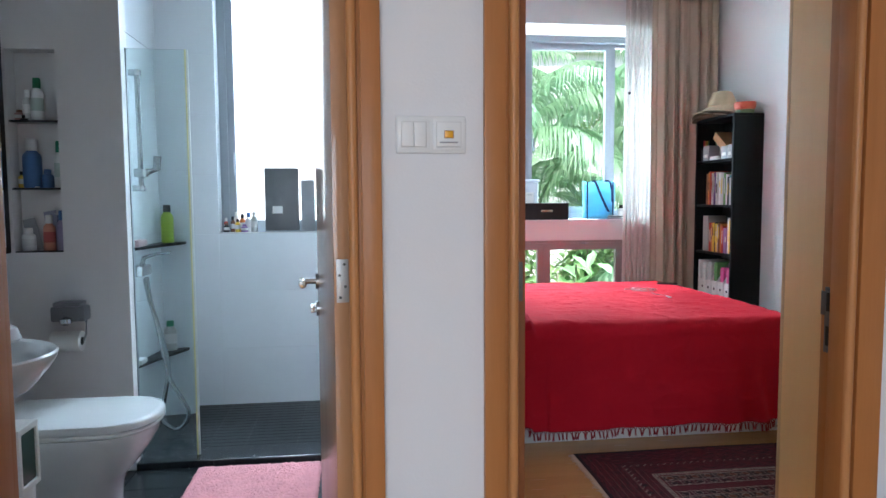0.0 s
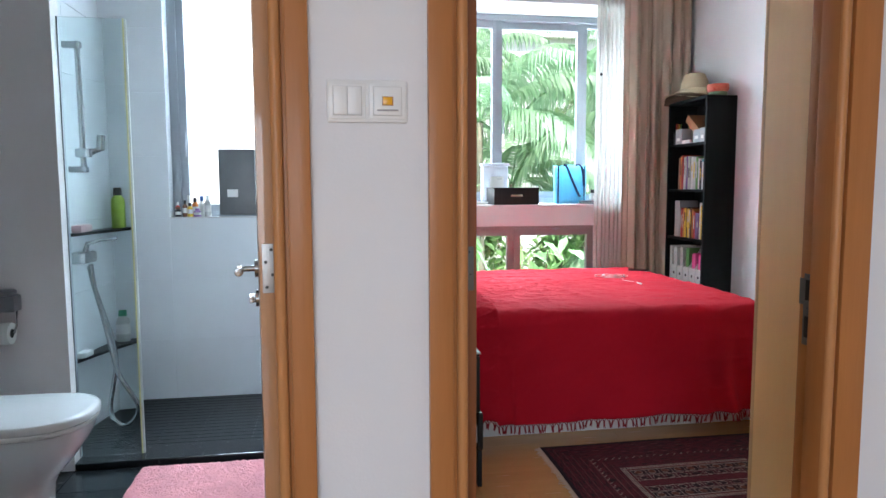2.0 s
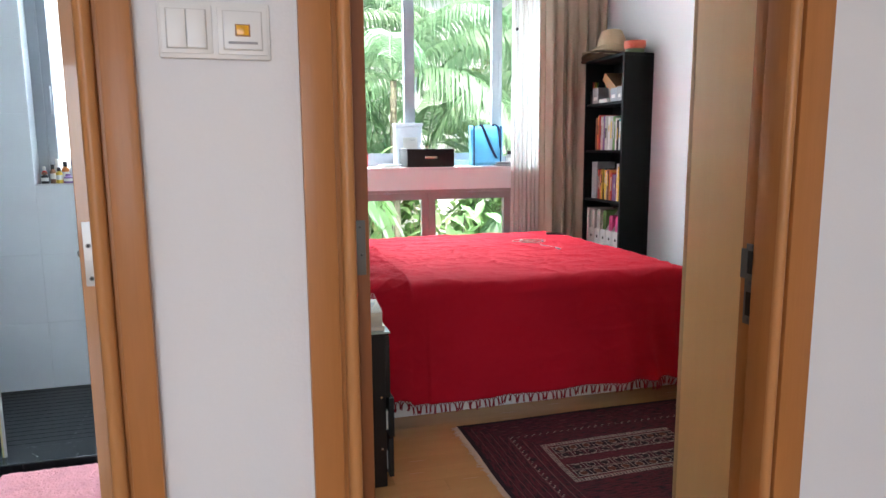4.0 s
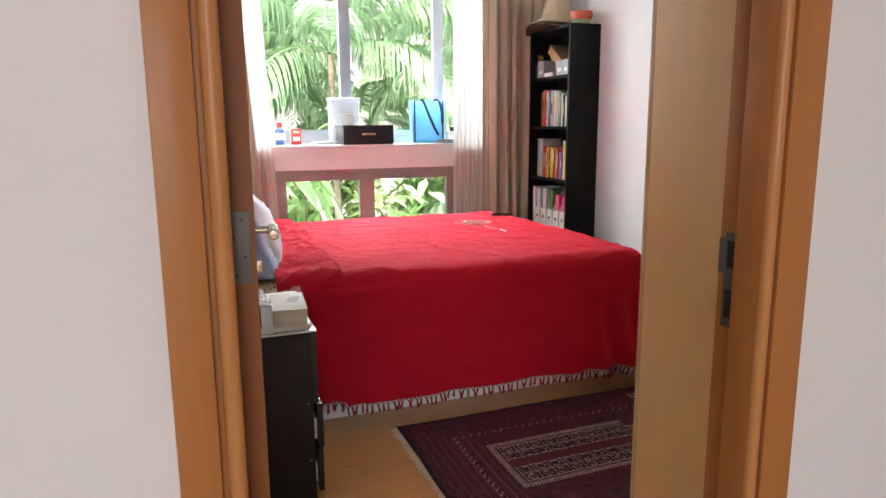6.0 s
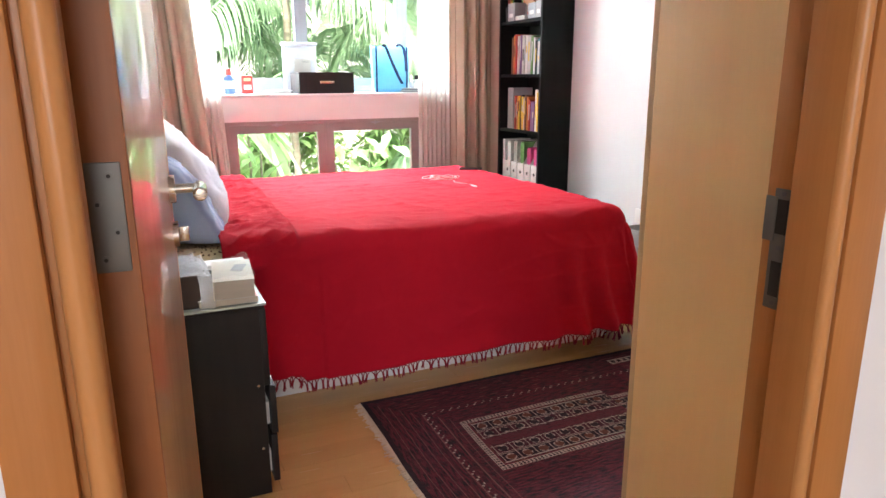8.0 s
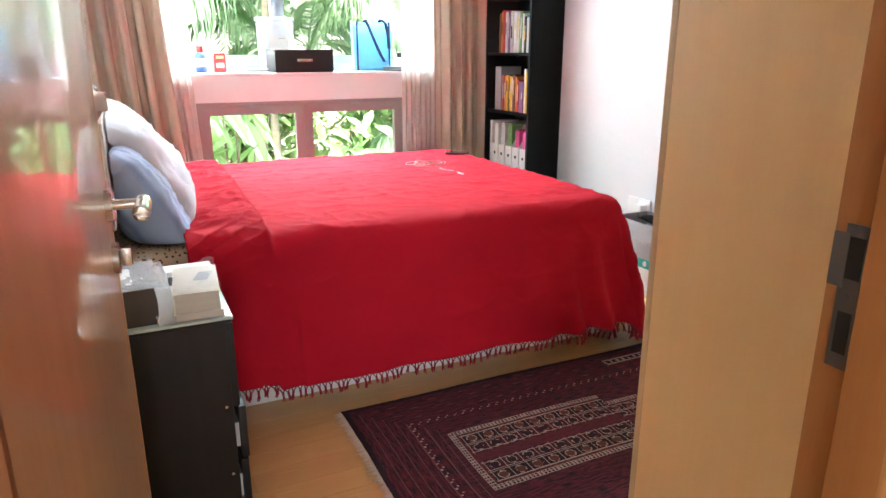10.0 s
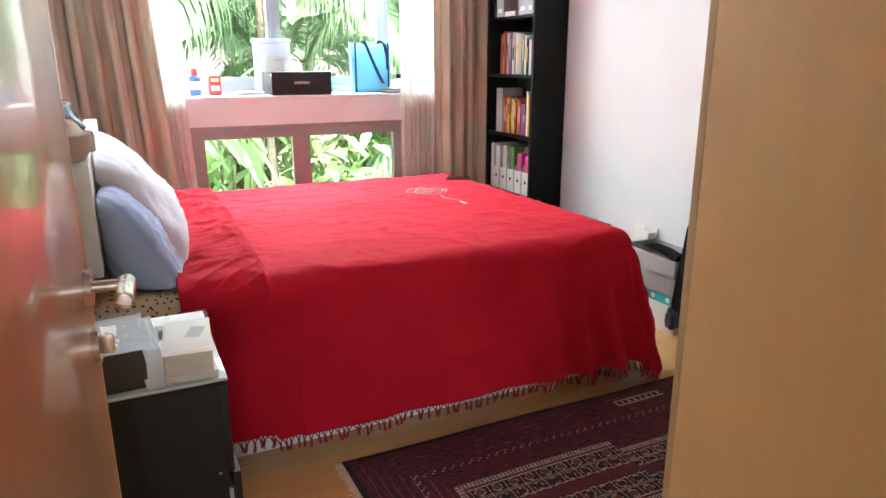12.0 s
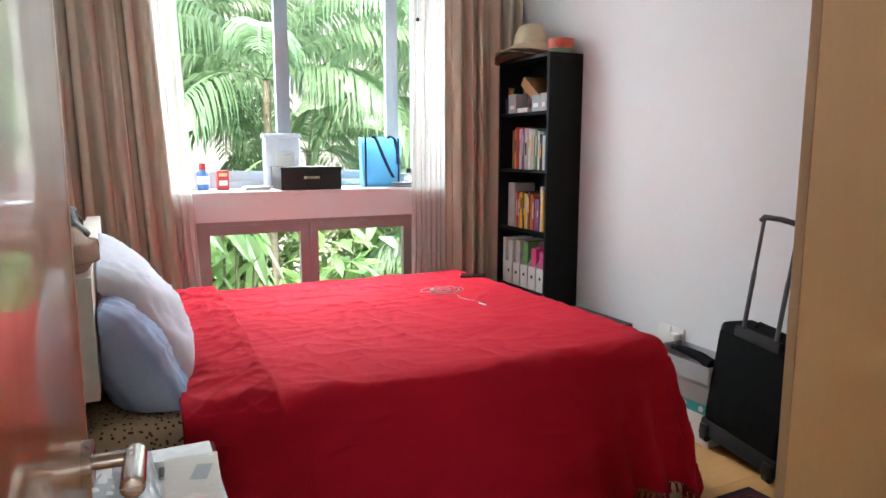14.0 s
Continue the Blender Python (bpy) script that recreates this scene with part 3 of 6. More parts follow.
part("base", box(XH, XF - 0.05, YN + 0.088, YF - 0.03, 0.0, 0.30, 0.01), BEDBASE, bed, "white bed base")
MATTRESS = cloth_mat("brown_patterned_sheet", (0.52, 0.40, 0.26), 0.85, vary=0.06, scale=9, bump=0.15, bscale=300)
_n, _l = MATTRESS.node_tree.nodes, MATTRESS.node_tree.links
_vo, _lt, _mx = _n.new("ShaderNodeTexVoronoi"), _n.new("ShaderNodeMath"), _n.new("ShaderNodeMix")
_vo.inputs["Scale"].default_value = 70
_lt.operation, _lt.inputs[1].default_value = "LESS_THAN", 0.30
_mx.data_type = "RGBA"
_mx.inputs["B"].default_value = (0.11, 0.06, 0.035, 1)
_l.new(_n["Texture Coordinate"].outputs["Object"], _vo.inputs["Vector"])
_l.new(_vo.outputs["Distance"], _lt.inputs[0])
_l.new(_n["Principled BSDF"].inputs["Base Color"].links[0].from_socket, _mx.inputs["A"])
_l.new(_lt.outputs[0], _mx.inputs["Factor"])
_l.new(_mx.outputs["Result"], _n["Principled BSDF"].inputs["Base Color"])
part("mattress", box(0.370, XF - 0.03, YN + 0.03, YF - 0.03, 0.30, ZT - 0.010, 0.07, seg=5), MATTRESS, bed, "mattress in a brown patterned sheet")
hb = part("headboard", box(0.366, 0.425, YN + 0.03, YF + 0.02, 0.712, 1.036, 0.006), CREAM, bed, "cream-white headboard panel")
part("headboard_back", box(0.19, 0.366, YN + 0.05, YF, 0.0, 1.015, 0.006), CREAM, bed)


def spread(u, v):
    """The bedspread: a flat cloth laid over the mattress, falling down three sides."""
    r, drop = 0.092, 0.508
    s = 0.615 + u * (XF + drop - 0.615)
    t = YN - drop + v * (YF - YN + 2 * drop)
    qx, qy = min(s, XF - r), min(max(t, YN + r), YF - r)
    ex, ey = s - qx, t - qy
    e = math.hypot(ex, ey)
    n3 = noise.noise(Vector((s * 2.1, t * 2.6, 0.3)))
    n4 = noise.noise(Vector((s * 5.0 + 2.0 * t, t * 9.0 - 3.0 * s, 1.7)))
    n5 = 1 - abs(noise.noise(Vector((s * 3.4 + 1.6 * t, t * 4.6 - 2.2 * s, 5.1))))
    n6 = 1 - abs(noise.noise(Vector((s * 8.0 - 3.2 * t, t * 10.0 + 5.0 * s, 9.3))))
    n8 = 1 - abs(noise.noise(Vector((s * 1.5 + 3.4 * t, t * 8.5 - 1.2 * s, 7.7))))
    wrinkle = 0.0085 * n5 ** 7 + 0.0045 * n6 ** 8 + 0.0070 * n8 ** 10
    fold = 1 / (1 + math.exp(min(50.0, (s - 0.905 - 0.03 * (t - 4)) / 0.002)))
    n7 = 1 - abs(noise.noise(Vector((s * 4.0 + 3.0 * t, t * 13.0 - 9.0 * s, 3.3))))
    crease = n7 ** 9 * (0.12 + fold) * 0.0105
    z = ZT + 0.006 * n3 + 0.003 * n4 + 0.018 * fold + crease + wrinkle * (0.75 + 0.4 * fold) + 0.004 - 0.012 * max(0, (t - 4.2))
    if e < 1e-6:
        return (s, t, z)
    d = max(abs(ex), abs(ey))
    nx, ny = ex / e, ey / e
    arc = r * math.pi / 2
    if d < arc:
        a = d / r
        return (qx + nx * r * math.sin(a), qy + ny * r * math.sin(a), z - r * (1 - math.cos(a)))
    h = d - arc
    along = (s if abs(ey) > abs(ex) else t) + 0.35 * math.atan2(abs(ex), abs(ey) + 1e-6)
    corner = math.exp(-((s - XF) / 0.35) ** 2)
    wave = (0.006 + 0.030 * corner) * (h / 0.4) * math.sin(along * (17 + 5 * corner) + 3 * n3) + 0.005 * n4 + wrinkle * 0.3
    flare = 0.030 * h / 0.4 + wave
    if ny < 0:
        flare += (h / 0.4) * 0.075 * max(0.0, min(1.0, (s - 0.9) / 1.5)) + 0.03 * corner * h / 0.4
    if nx > 0.3:
        flare += 0.030 * (h / 0.4) * nx
    if ny < 0 and s < 0.95:
        flare -= 0.012 * (h / 0.4)
    rise = 0.030 * max(0.0, min(1.0, (s - 1.0) / 1.3)) * (h / 0.36) if ny < -0.5 else 0.0
    rise -= 0.11 * min(1.0, min(abs(ex), abs(ey)) / 0.45) * (h / 0.36)
    return (qx + nx * (r + flare), qy + ny * (r + flare), z - r - h + rise)


cover = thing("bedspread", "red woven cotton bedspread with a knotted fringe", "bedspread")
cloth = part("cloth", grid(spread, 330, 340), RED, cover)
solidify(cloth, 0.003, -1)


def tassel(seed):
    rnd = random.Random(seed)
    bm = bmesh.new()
    for s in (-1, 1):
        a = cyl((s * 0.0088, 0, 0.004), (0, 0, -0.015), 0.0022, n=6)
        me = bpy.data.meshes.new("t")
        a.to_mesh(me)
        bm.from_mesh(me)
        bpy.data.meshes.remove(me)
    bmesh.ops.create_icosphere(bm, subdivisions=1, radius=0.0052, matrix=Matrix.Translation((0, 0, -0.017)))
    for k in range(5):
        x, y = rnd.uniform(-0.008, 0.008), rnd.uniform(-0.006, 0.006)
        a = cyl((0, 0, -0.018), (x * 0.8, y * 0.8, -0.036 - rnd.uniform(0, 0.012)), 0.0034, 0.0014, n=5)
        me = bpy.data.meshes.new("t")
        a.to_mesh(me)
        bm.from_mesh(me)
        bpy.data.meshes.remove(me)
    me = bpy.data.meshes.new("tassel")
    bm.to_mesh(me)
    bm.free()
    me.materials.append(REDFRINGE)
    return me


tassels = [tassel(k) for k in range(5)]
rnd = random.Random(4)
hem = [Vector(spread(k / 400, 0.0)) for k in range(0, 330)] + [Vector(spread(1.0, k / 400)) for k in range(70, 330)]
run, last = 0.0, hem[0]
for p in hem[1:]:
    run += (p - last).length
    if run > 0.0175:
        ob = new("tassel", tassels[rnd.randrange(5)])
        d = (p - last)
        ob.parent = cover
        ob.matrix_basis = Matrix.Translation(p) @ pose(0, 0, 0, rnd.uniform(-20, 16), rnd.uniform(-18, 18), math.degrees(math.atan2(d.y, d.x)))
        run = 0.0
    last = p


def pillow(name, m, lx, ly, th, material, label, seed):
    """A soft cushion with pinched corners and creases."""
    def f(sign):
        def g(u, v):
            a, b = 2 * u - 1, 2 * v - 1
            edge = max(0.0, (1 - abs(a) ** 2.8)) ** 0.5 * max(0.0, (1 - abs(b) ** 3.2)) ** 0.5
            sq = 1 - 0.07 * (1 - abs(a) ** 2) * abs(b) ** 4
            sp = 1 - 0.07 * (1 - abs(b) ** 2) * abs(a) ** 4
            n1 = noise.noise(Vector((a * 1.6 + seed, b * 1.6, sign)))
            cr = abs(noise.noise(Vector((a * 3.0 + seed, b * 6.0 + 2 * a, 4.0))))
            c2 = 1 - abs(noise.noise(Vector((a * 5 + seed, b * 6.0 - 3 * a, 8.0))))
            z = sign * (0.005 * c2 ** 5 * edge) + sign * th * edge * (1 + 0.14 * n1) + 0.012 * n1 * edge - 0.016 * cr * edge * sign
            return (a * lx / 2 * sp, b * ly / 2 * sq, z)
        return g
    bm = grid(f(1), 40, 40)
    b2 = grid(f(-1), 40, 40)
    bmesh.ops.reverse_faces(b2, faces=b2.faces)
    me = bpy.data.meshes.new("p")
    b2.to_mesh(me)
    bm.from_mesh(me)
    bpy.data.meshes.remove(me)
    bmesh.ops.remove_doubles(bm, verts=bm.verts, dist=0.0008)
    ob = solo(name, bm, material, label, "pillow", "pillows on the bed")
    # it settles flat on the sheet and against the headboard
    for v in ob.data.vertices:
        p = m @ v.co
        low = ZT + 0.004 - p.z
        if low > 0:
            p.z = ZT + 0.004 - 0.01 * low
            p.x += 0.35 * low * (1 if p.x > m.translation.x - 0.05 else -1)
        if p.x < 0.430:
            p.x = 0.430 + 0.02 * (0.430 - p.x)
        v.co = m.inverted() @ p
    ob.matrix_basis = m
    return ob


STRIPE = bpy.data.materials.new("blue_striped_cotton")
STRIPE.use_nodes = True
_n, _l = STRIPE.node_tree.nodes, STRIPE.node_tree.links
_tc, _wv, _rp = _n.new("ShaderNodeTexCoord"), _n.new("ShaderNodeTexWave"), _n.new("ShaderNodeValToRGB")
_wv.bands_direction = "Y"
_wv.inputs["Scale"].default_value, _wv.inputs["Distortion"].default_value = 7.0, 0.4
_rp.color_ramp.elements[0].color, _rp.color_ramp.elements[1].color = (0.23, 0.30, 0.47, 1), (0.35, 0.42, 0.57, 1)
_ns, _bp = _n.new("ShaderNodeTexNoise"), _n.new("ShaderNodeBump")
_ns.inputs["Scale"].default_value = 260
_bp.inputs["Strength"].default_value, _bp.inputs["Distance"].default_value = 0.2, 0.01
_l.new(_tc.outputs["Object"], _wv.inputs["Vector"])
_l.new(_wv.outputs["Fac"], _rp.inputs[0])
_l.new(_rp.outputs[0], _n["Principled BSDF"].inputs["Base Color"])
_l.new(_tc.outputs["Object"], _ns.inputs["Vector"])
_l.new(_ns.outputs["Fac"], _bp.inputs["Height"])
_l.new(_bp.outputs[0], _n["Principled BSDF"].inputs["Normal"])
_n["Principled BSDF"].inputs["Roughness"].default_value = 0.85
pillow("pillow", pose(0.506, 3.640, 0.752, 0, 60, 0), 0.43, 0.63, 0.110, STRIPE, "light blue striped cotton pillow leaning on the headboard", 1.0)
pillow("pillow", pose(0.528, 3.850, 0.858, 5, 52, 3), 0.46, 0.68, 0.098, WHITECLOTH, "crumpled white pillow leaning on the headboard", 5.0)

# ---- wardrobe ----
WX, WY = 1.452, 2.141
ward = thing("wardrobe", "tall maple laminate wardrobe standing beside the doorway", "wardrobe")
part("side_panel", box(WX, WX + 0.018, YB + 0.004, WY - 0.019, 0.0, 2.36, 0.001), LAMINATE, ward)
part("carcass", box(WX + 0.018, XR - 0.004, YB + 0.004, WY - 0.019, 0.0, 2.36, 0.001), LAMINATE, ward)
for k in range(3):
    w = (XR - 0.006 - WX) / 3
    dr = part("door", box(WX + k * w + 0.0005, WX + (k + 1) * w - 0.002, WY - 0.0175, WY, 0.06, 2.36, 0.0015), EDGEBAND, ward)
    part("handle", box(WX + k * w + 0.06, WX + k * w + 0.072, WY, WY + 0.03, 0.95, 1.10, 0.004), STEEL, dr)

# ---- bookcase ----
SF, SN, SE, SH = 2.832, 4.800, 5.370, 1.925
case = thing("bookcase", "tall black open bookcase full of books and files", "bookcase")
part("side", box(SF, XR - 0.004, SN, SN + 0.022, 0, SH - 0.022, 0.0015), BLACKSHELF, case)
part("side", box(SF, XR - 0.004, SE - 0.022, SE, 0, SH - 0.022, 0.0015), BLACKSHELF, case)
part("top", box(SF - 0.001, XR - 0.004, SN, SE, SH - 0.022, SH, 0.0015), BLACKSHELF, case)
part("back", box(XR - 0.010, XR - 0.004, SN + 0.022, SE - 0.022, 0.06, SH - 0.022, 0), BLACKSHELF, case)
LEVELS = [0.090, 0.470, 0.848, 1.230, 1.588]
for z in LEVELS:
    part("shelf", box(SF + 0.006, XR - 0.011, SN + 0.023, SE - 0.023, z - 0.020, z, 0.001), BLACKSHELF, case)
part("plinth", box(SF + 0.012, SF + 0.028, SN + 0.023, SE - 0.023, 0.0, 0.068, 0), BLACKSHELF, case)

# ---- nightstand ----
NX0, NX1, NY0, NY1, NZ = 0.195, 0.668, 2.745, 3.165, 0.590
ns = thing("nightstand", "black-brown nightstand with a glass top beside the bed", "nightstand")
part("side", box(NX0, NX1 - 0.018, NY0, NY0 + 0.018, 0.0, NZ - 0.008, 0.001), DARKBROWN, ns)
part("side", box(NX0, NX1 - 0.018, NY1 - 0.018, NY1, 0.0, NZ - 0.008, 0.001), DARKBROWN, ns)
part("top", box(NX0, NX1 - 0.002, NY0 + 0.001, NY1, NZ - 0.008, NZ - 0.001, 0.001), DARKBROWN, ns)
part("glass_top", box(NX0, NX1 + 0.002, NY0 - 0.002, NY1, NZ, NZ + 0.007, 0.001), GREENGLASS, ns, "pale green glass top plate")
part("back", box(NX0, NX0 + 0.006, NY0 + 0.018, NY1 - 0.018, 0.03, NZ - 0.008, 0), DARKBROWN, ns)
for z0, z1, o in ((0.035, 0.186, 0.009), (0.191, 0.342, 0.013), (0.347, NZ - 0.012, 0.0)):
    dw = part("drawer", box(NX1 - 0.018 + o, NX1 + o, NY0 + 0.002, NY1 - 0.002, z0, z1, 0.0015), DARKBROWN, ns)
    part("drawer_box", box(NX0 + 0.05, NX1 - 0.018 + o, NY0 + 0.03, NY1 - 0.03, z0 + 0.02, z1 - 0.06, 0), WHITECARD, dw)
for cz in (0.350, 0.150):
    part("cover_cap", cyl((NX1 - 0.034, NY0 - 0.001, cz), (NX1 - 0.034, NY0 + 0.002, cz), 0.004, n=12), STEEL, ns)

# ---- hall: switch plate ----
sw = thing("light_switch", "white double switch plate with an amber indicator", "light switch", at=(0.1625, YH, 1.421))
part("plate", box(-0.0765, 0.0765, -0.0085, 0.0, -0.040, 0.040, 0.004), SWITCHWHITE, sw)
for cx in (-0.038, 0.038):
    fr = part("frame", box(cx - 0.0345, cx + 0.0345, -0.0115, -0.0085, -0.0335, 0.0335, 0.003), SWITCHWHITE, sw)
    # Raised grey plate; its colour paints the shade round the rockers.
    part("recess", box(cx - 0.0275, cx + 0.0275, -0.0122, -0.0115, -0.0275, 0.0275, 0.0004), plain("switch_gap_shade", (0.60, 0.60, 0.59), 0.5), fr)
for cx in (-0.0512, -0.0248):
    part("rocker", box(cx - 0.0127, cx + 0.0127, -0.0158, -0.0122, -0.0262, 0.0262, 0.0015), SWITCHWHITE, sw)
part("rocker", box(0.0118, 0.0642, -0.0158, -0.0122, -0.0262, 0.0262, 0.0015), SWITCHWHITE, sw)
part("indicator_bezel", box(0.0275, 0.0485, -0.0166, -0.0158, -0.0085, 0.0085, 0.001), BOXWOOD, sw)
part("indicator", box(0.0295, 0.0465, -0.0176, -0.0166, -0.0068, 0.0068, 0.001), AMBER, sw, "amber indicator lens")
part("writing_bar", box(0.018, 0.058, -0.0162, -0.0158, -0.019, -0.0155, 0), GREYCARD, sw, "small grey print, unreadable")

# ---- rug ----


def rug_colour(u, w):
    """The woven pattern: u from the fringed end, w from the long edge."""
    h = noise.noise(Vector((u * 26, w * 150, 0)))
    if min(u, RL - u) < 0.24 and min(u, RL - u) < min(w, RW - w):
        h = noise.noise(Vector((u * 150, w * 26, 0)))
    base = 1 if h > 0.10 else (4 if h < -0.30 else 0)
    d = min(u, w, RL - u, RW - w)
    if d < 0.02:
        return 4
    along = w if min(u, RL - u) < min(w, RW - w) else u
    for k in range(5):
        a = 0.050 + 0.031 * k
        if abs(d - a) < 0.0016 and (min(u, RL - u) < min(w, RW - w) or h > 0.22):
            return 5
    if abs(d - 0.186) < 0.008:
        q = (along % 0.034) / 0.034
        if abs(q - 0.3) < 0.10 and abs(d - 0.192) < 0.004 or abs(q - 0.62) < 0.10 and abs(d - 0.180) < 0.004:
            return 2
    for k in range(2):
        if abs(d - 0.222 - 0.030 * k) < 0.0016 and min(u, RL - u) < min(w, RW - w):
            return 5
    if u > RL * 0.5:
        u = RL - u if u > 1.32 else u
    w0 = 0.289 if u < 0.89 else 0.345
    w1 = RW - 0.54
    if 0.275 < u and w0 < w < w1:
        e = min(u - 0.275, w - w0, w1 - w)
        s = (u if e != u - 0.275 else w)
        if e < 0.0024 or 0.0095 < e < 0.0120 or 0.0195 < e < 0.0215:
            return 2
        if e < 0.0195:
            return 2 if (s % 0.014) < 0.0065 else 4
        if e < 0.030:
            return 3 if noise.noise(Vector((u * 70, w * 70, 4))) > 0.15 else 1
        mid = abs(w - (w0 + w1) / 2)
        if mid < 0.024:
            return 1 if h > -0.25 else 0
        half = (w1 - w0) / 2 - 0.030
        f = (mid - 0.024) / (half - 0.024)
        wig = 0.012 * math.sin(u * 2 * math.pi / 0.031)
        for line, th in ((0.07 + wig, 0.016), (0.47, 0.014), (0.53, 0.010), (0.96, 0.018)):
            if abs(f - line) < th:
                return 2
        c = (u % 0.062) / 0.062
        g = (f % 0.5) * 2
        if c < 0.045:
            return 2
        ring = math.hypot((c - 0.5) * 1.1, g - 0.5)
        if abs(ring - 0.30) < 0.032 and noise.noise(Vector((u * 60, w * 60, 9))) > -0.12 or abs(c - 0.5) < 0.05 and abs(g - 0.22) < 0.09:
            return 2
        inner = f > 0.5
        return (3 if ring < 0.30 else 4) if inner else (4 if ring < 0.34 else 0)
    if 1.09 < u < 1.45 and 0.065 < w < 0.105:
        q = (u % 0.03) / 0.03
        return 2 if abs(w - 0.069) < 0.004 or abs(w - 0.101) < 0.004 or abs(q - 0.5) < 0.2 and abs(w - 0.085) < 0.009 else 4
    return base


RX, RY, RL, RW = 1.055, 3.172, 1.66, 1.16
RUGMATS = [plain("wine_wool", (0.060, 0.0075, 0.016), 0.95, scale=60, bump=0.5, bscale=300), plain("dark_red_wool", (0.105, 0.011, 0.022), 0.95, scale=60, bump=0.5, bscale=300),
           plain("cream_wool", (0.38, 0.30, 0.26), 0.95, scale=60), plain("rust_wool", (0.11, 0.035, 0.02), 0.95, scale=60),
           plain("near_black_wool", (0.018, 0.008, 0.013), 0.95, scale=60), plain("dusty_rose_wool", (0.17, 0.065, 0.065), 0.95, scale=60)]
rug = thing("rug", "wine-red woollen rug with cream geometric pattern", "rug", at=(RX, RY, 0))
NU, NW = 620, 430
vs, fs, mi = [], [], []
for i in range(NU + 1):
    for j in range(NW + 1):
        u, w = RL * i / NU, RW * j / NW
        vs.append((u + 0.004 * math.sin(w * 9), -w - 0.003 * math.sin(u * 7), 0.0095 + 0.0008 * noise.noise(Vector((u * 90, w * 90, 0)))))
for i in range(NU):
    for j in range(NW):
        a = i * (NW + 1) + j
        fs.append((a, a + 1, a + NW + 2, a + NW + 1))
        mi.append(rug_colour(RL * (i + 0.5) / NU, RW * (j + 0.5) / NW))
me = bpy.data.meshes.new("pile")
me.from_pydata(vs, [], fs)
for m in RUGMATS:
    me.materials.append(m)
me.polygons.foreach_set("material_index", mi)
pile = new("rug_top", me)
pile.parent = rug
part("backing", box(0.003, RL - 0.003, -RW + 0.003, -0.003, 0.001, 0.0078, 0.001), RUGMATS[4], rug)
bm = bmesh.new()
rnd = random.Random(8)
for k in range(330):
    w = RW * k / 330
    ln = rnd.uniform(0.014, 0.024) + (0.014 if rnd.random() < 0.08 else 0)
    sk = rnd.uniform(-0.010, 0.010)
    a = [bm.verts.new(c) for c in ((0.003, -w - 0.0022, 0.007), (0.003, -w + 0.0022, 0.007), (-ln, -w + 0.002 + sk, 0.0028), (-ln, -w - 0.002 + sk, 0.0028))]
    bm.faces.new(a)
solidify(tagged(part("fringe", bm, plain("cream_fringe", (0.60, 0.46, 0.34), 0.95), rug, "frayed cream end fringe"), kind="stuff"), 0.002)

# ---- bookcase contents ----
COL = [plain("cover_" + n, c, 0.45, scale=20) for n, c in dict(
    red=(0.50, 0.05, 0.04), orange=(0.62, 0.20, 0.04), yellow=(0.70, 0.48, 0.05), green=(0.12, 0.28, 0.08), blue=(0.07, 0.16, 0.36),
    black=(0.02, 0.02, 0.022), white=(0.70, 0.69, 0.66), purple=(0.22, 0.12, 0.30), brown=(0.20, 0.09, 0.05), pale=(0.52, 0.53, 0.50),
    teal=(0.10, 0.33, 0.33), pink=(0.70, 0.08, 0.27)).items()]
CN = ["red", "orange", "yellow", "green", "blue", "black", "white", "purple", "brown", "pale", "teal", "pink"]


def book(y, z, th, h, depth, colour, tilt=0.0, x=None, label=""):
    """An upright book, spine to the front of the shelf; y is its near side."""
    x = SF + 0.035 if x is None else x
    b = thing("book", label or colour + " covered paperback book upright on the shelf", "book", "books in the bookcase", at=(x, y, z))
    b.matrix_basis = pose(x, y, z, tilt + 1.1 * math.sin(y * 391.0), 0, 0)
    c = COL[CN.index(colour)]
    part("spine", box(0, 0.0025, 0, th, 0, h, 0.0008), c, b)
    part("cover", box(0.0025, depth, 0, 0.0018, 0, h, 0), c, b)
    part("cover", box(0.0025, depth, th - 0.0018, th, 0, h, 0), c, b)
    part("page_block", box(0.003, depth - 0.004, 0.0019, th - 0.0019, 0.003, h - 0.004, 0), PAPER, b)
    part("title_bar", box(-0.0006, 0.0, th * 0.25, th * 0.75, h * (0.35 + 0.2 * (int(y * 997) % 3) / 2), h * (0.55 + 0.3 * (int(y * 733) % 4) / 3), 0), COL[CN.index(("pale", "yellow", "black", "brown")[int(y * 511) % 4])], b)
    return b


rnd = random.Random(12)
y = SN + 0.028
for c, th, h in (("white", 0.030, 0.20), ("blue", 0.018, 0.22), ("pale", 0.028, 0.21), ("teal", 0.016, 0.23), ("black", 0.020, 0.22), ("white", 0.022, 0.24),
                 ("green", 0.026, 0.25), ("pale", 0.020, 0.245), ("pale", 0.03, 0.25), ("white", 0.024, 0.255), ("pale", 0.034, 0.26), ("purple", 0.016, 0.26),
                 ("brown", 0.018, 0.26), ("white", 0.014, 0.255), ("orange", 0.022, 0.262), ("red", 0.020, 0.27), ("orange", 0.016, 0.26), ("brown", 0.022, 0.25)):
    book(y, LEVELS[3], th, h, rnd.uniform(0.15, 0.20), c, x=SF + 0.03 + rnd.uniform(0, 0.02))
    y += th + 0.0015
y = SN + 0.028
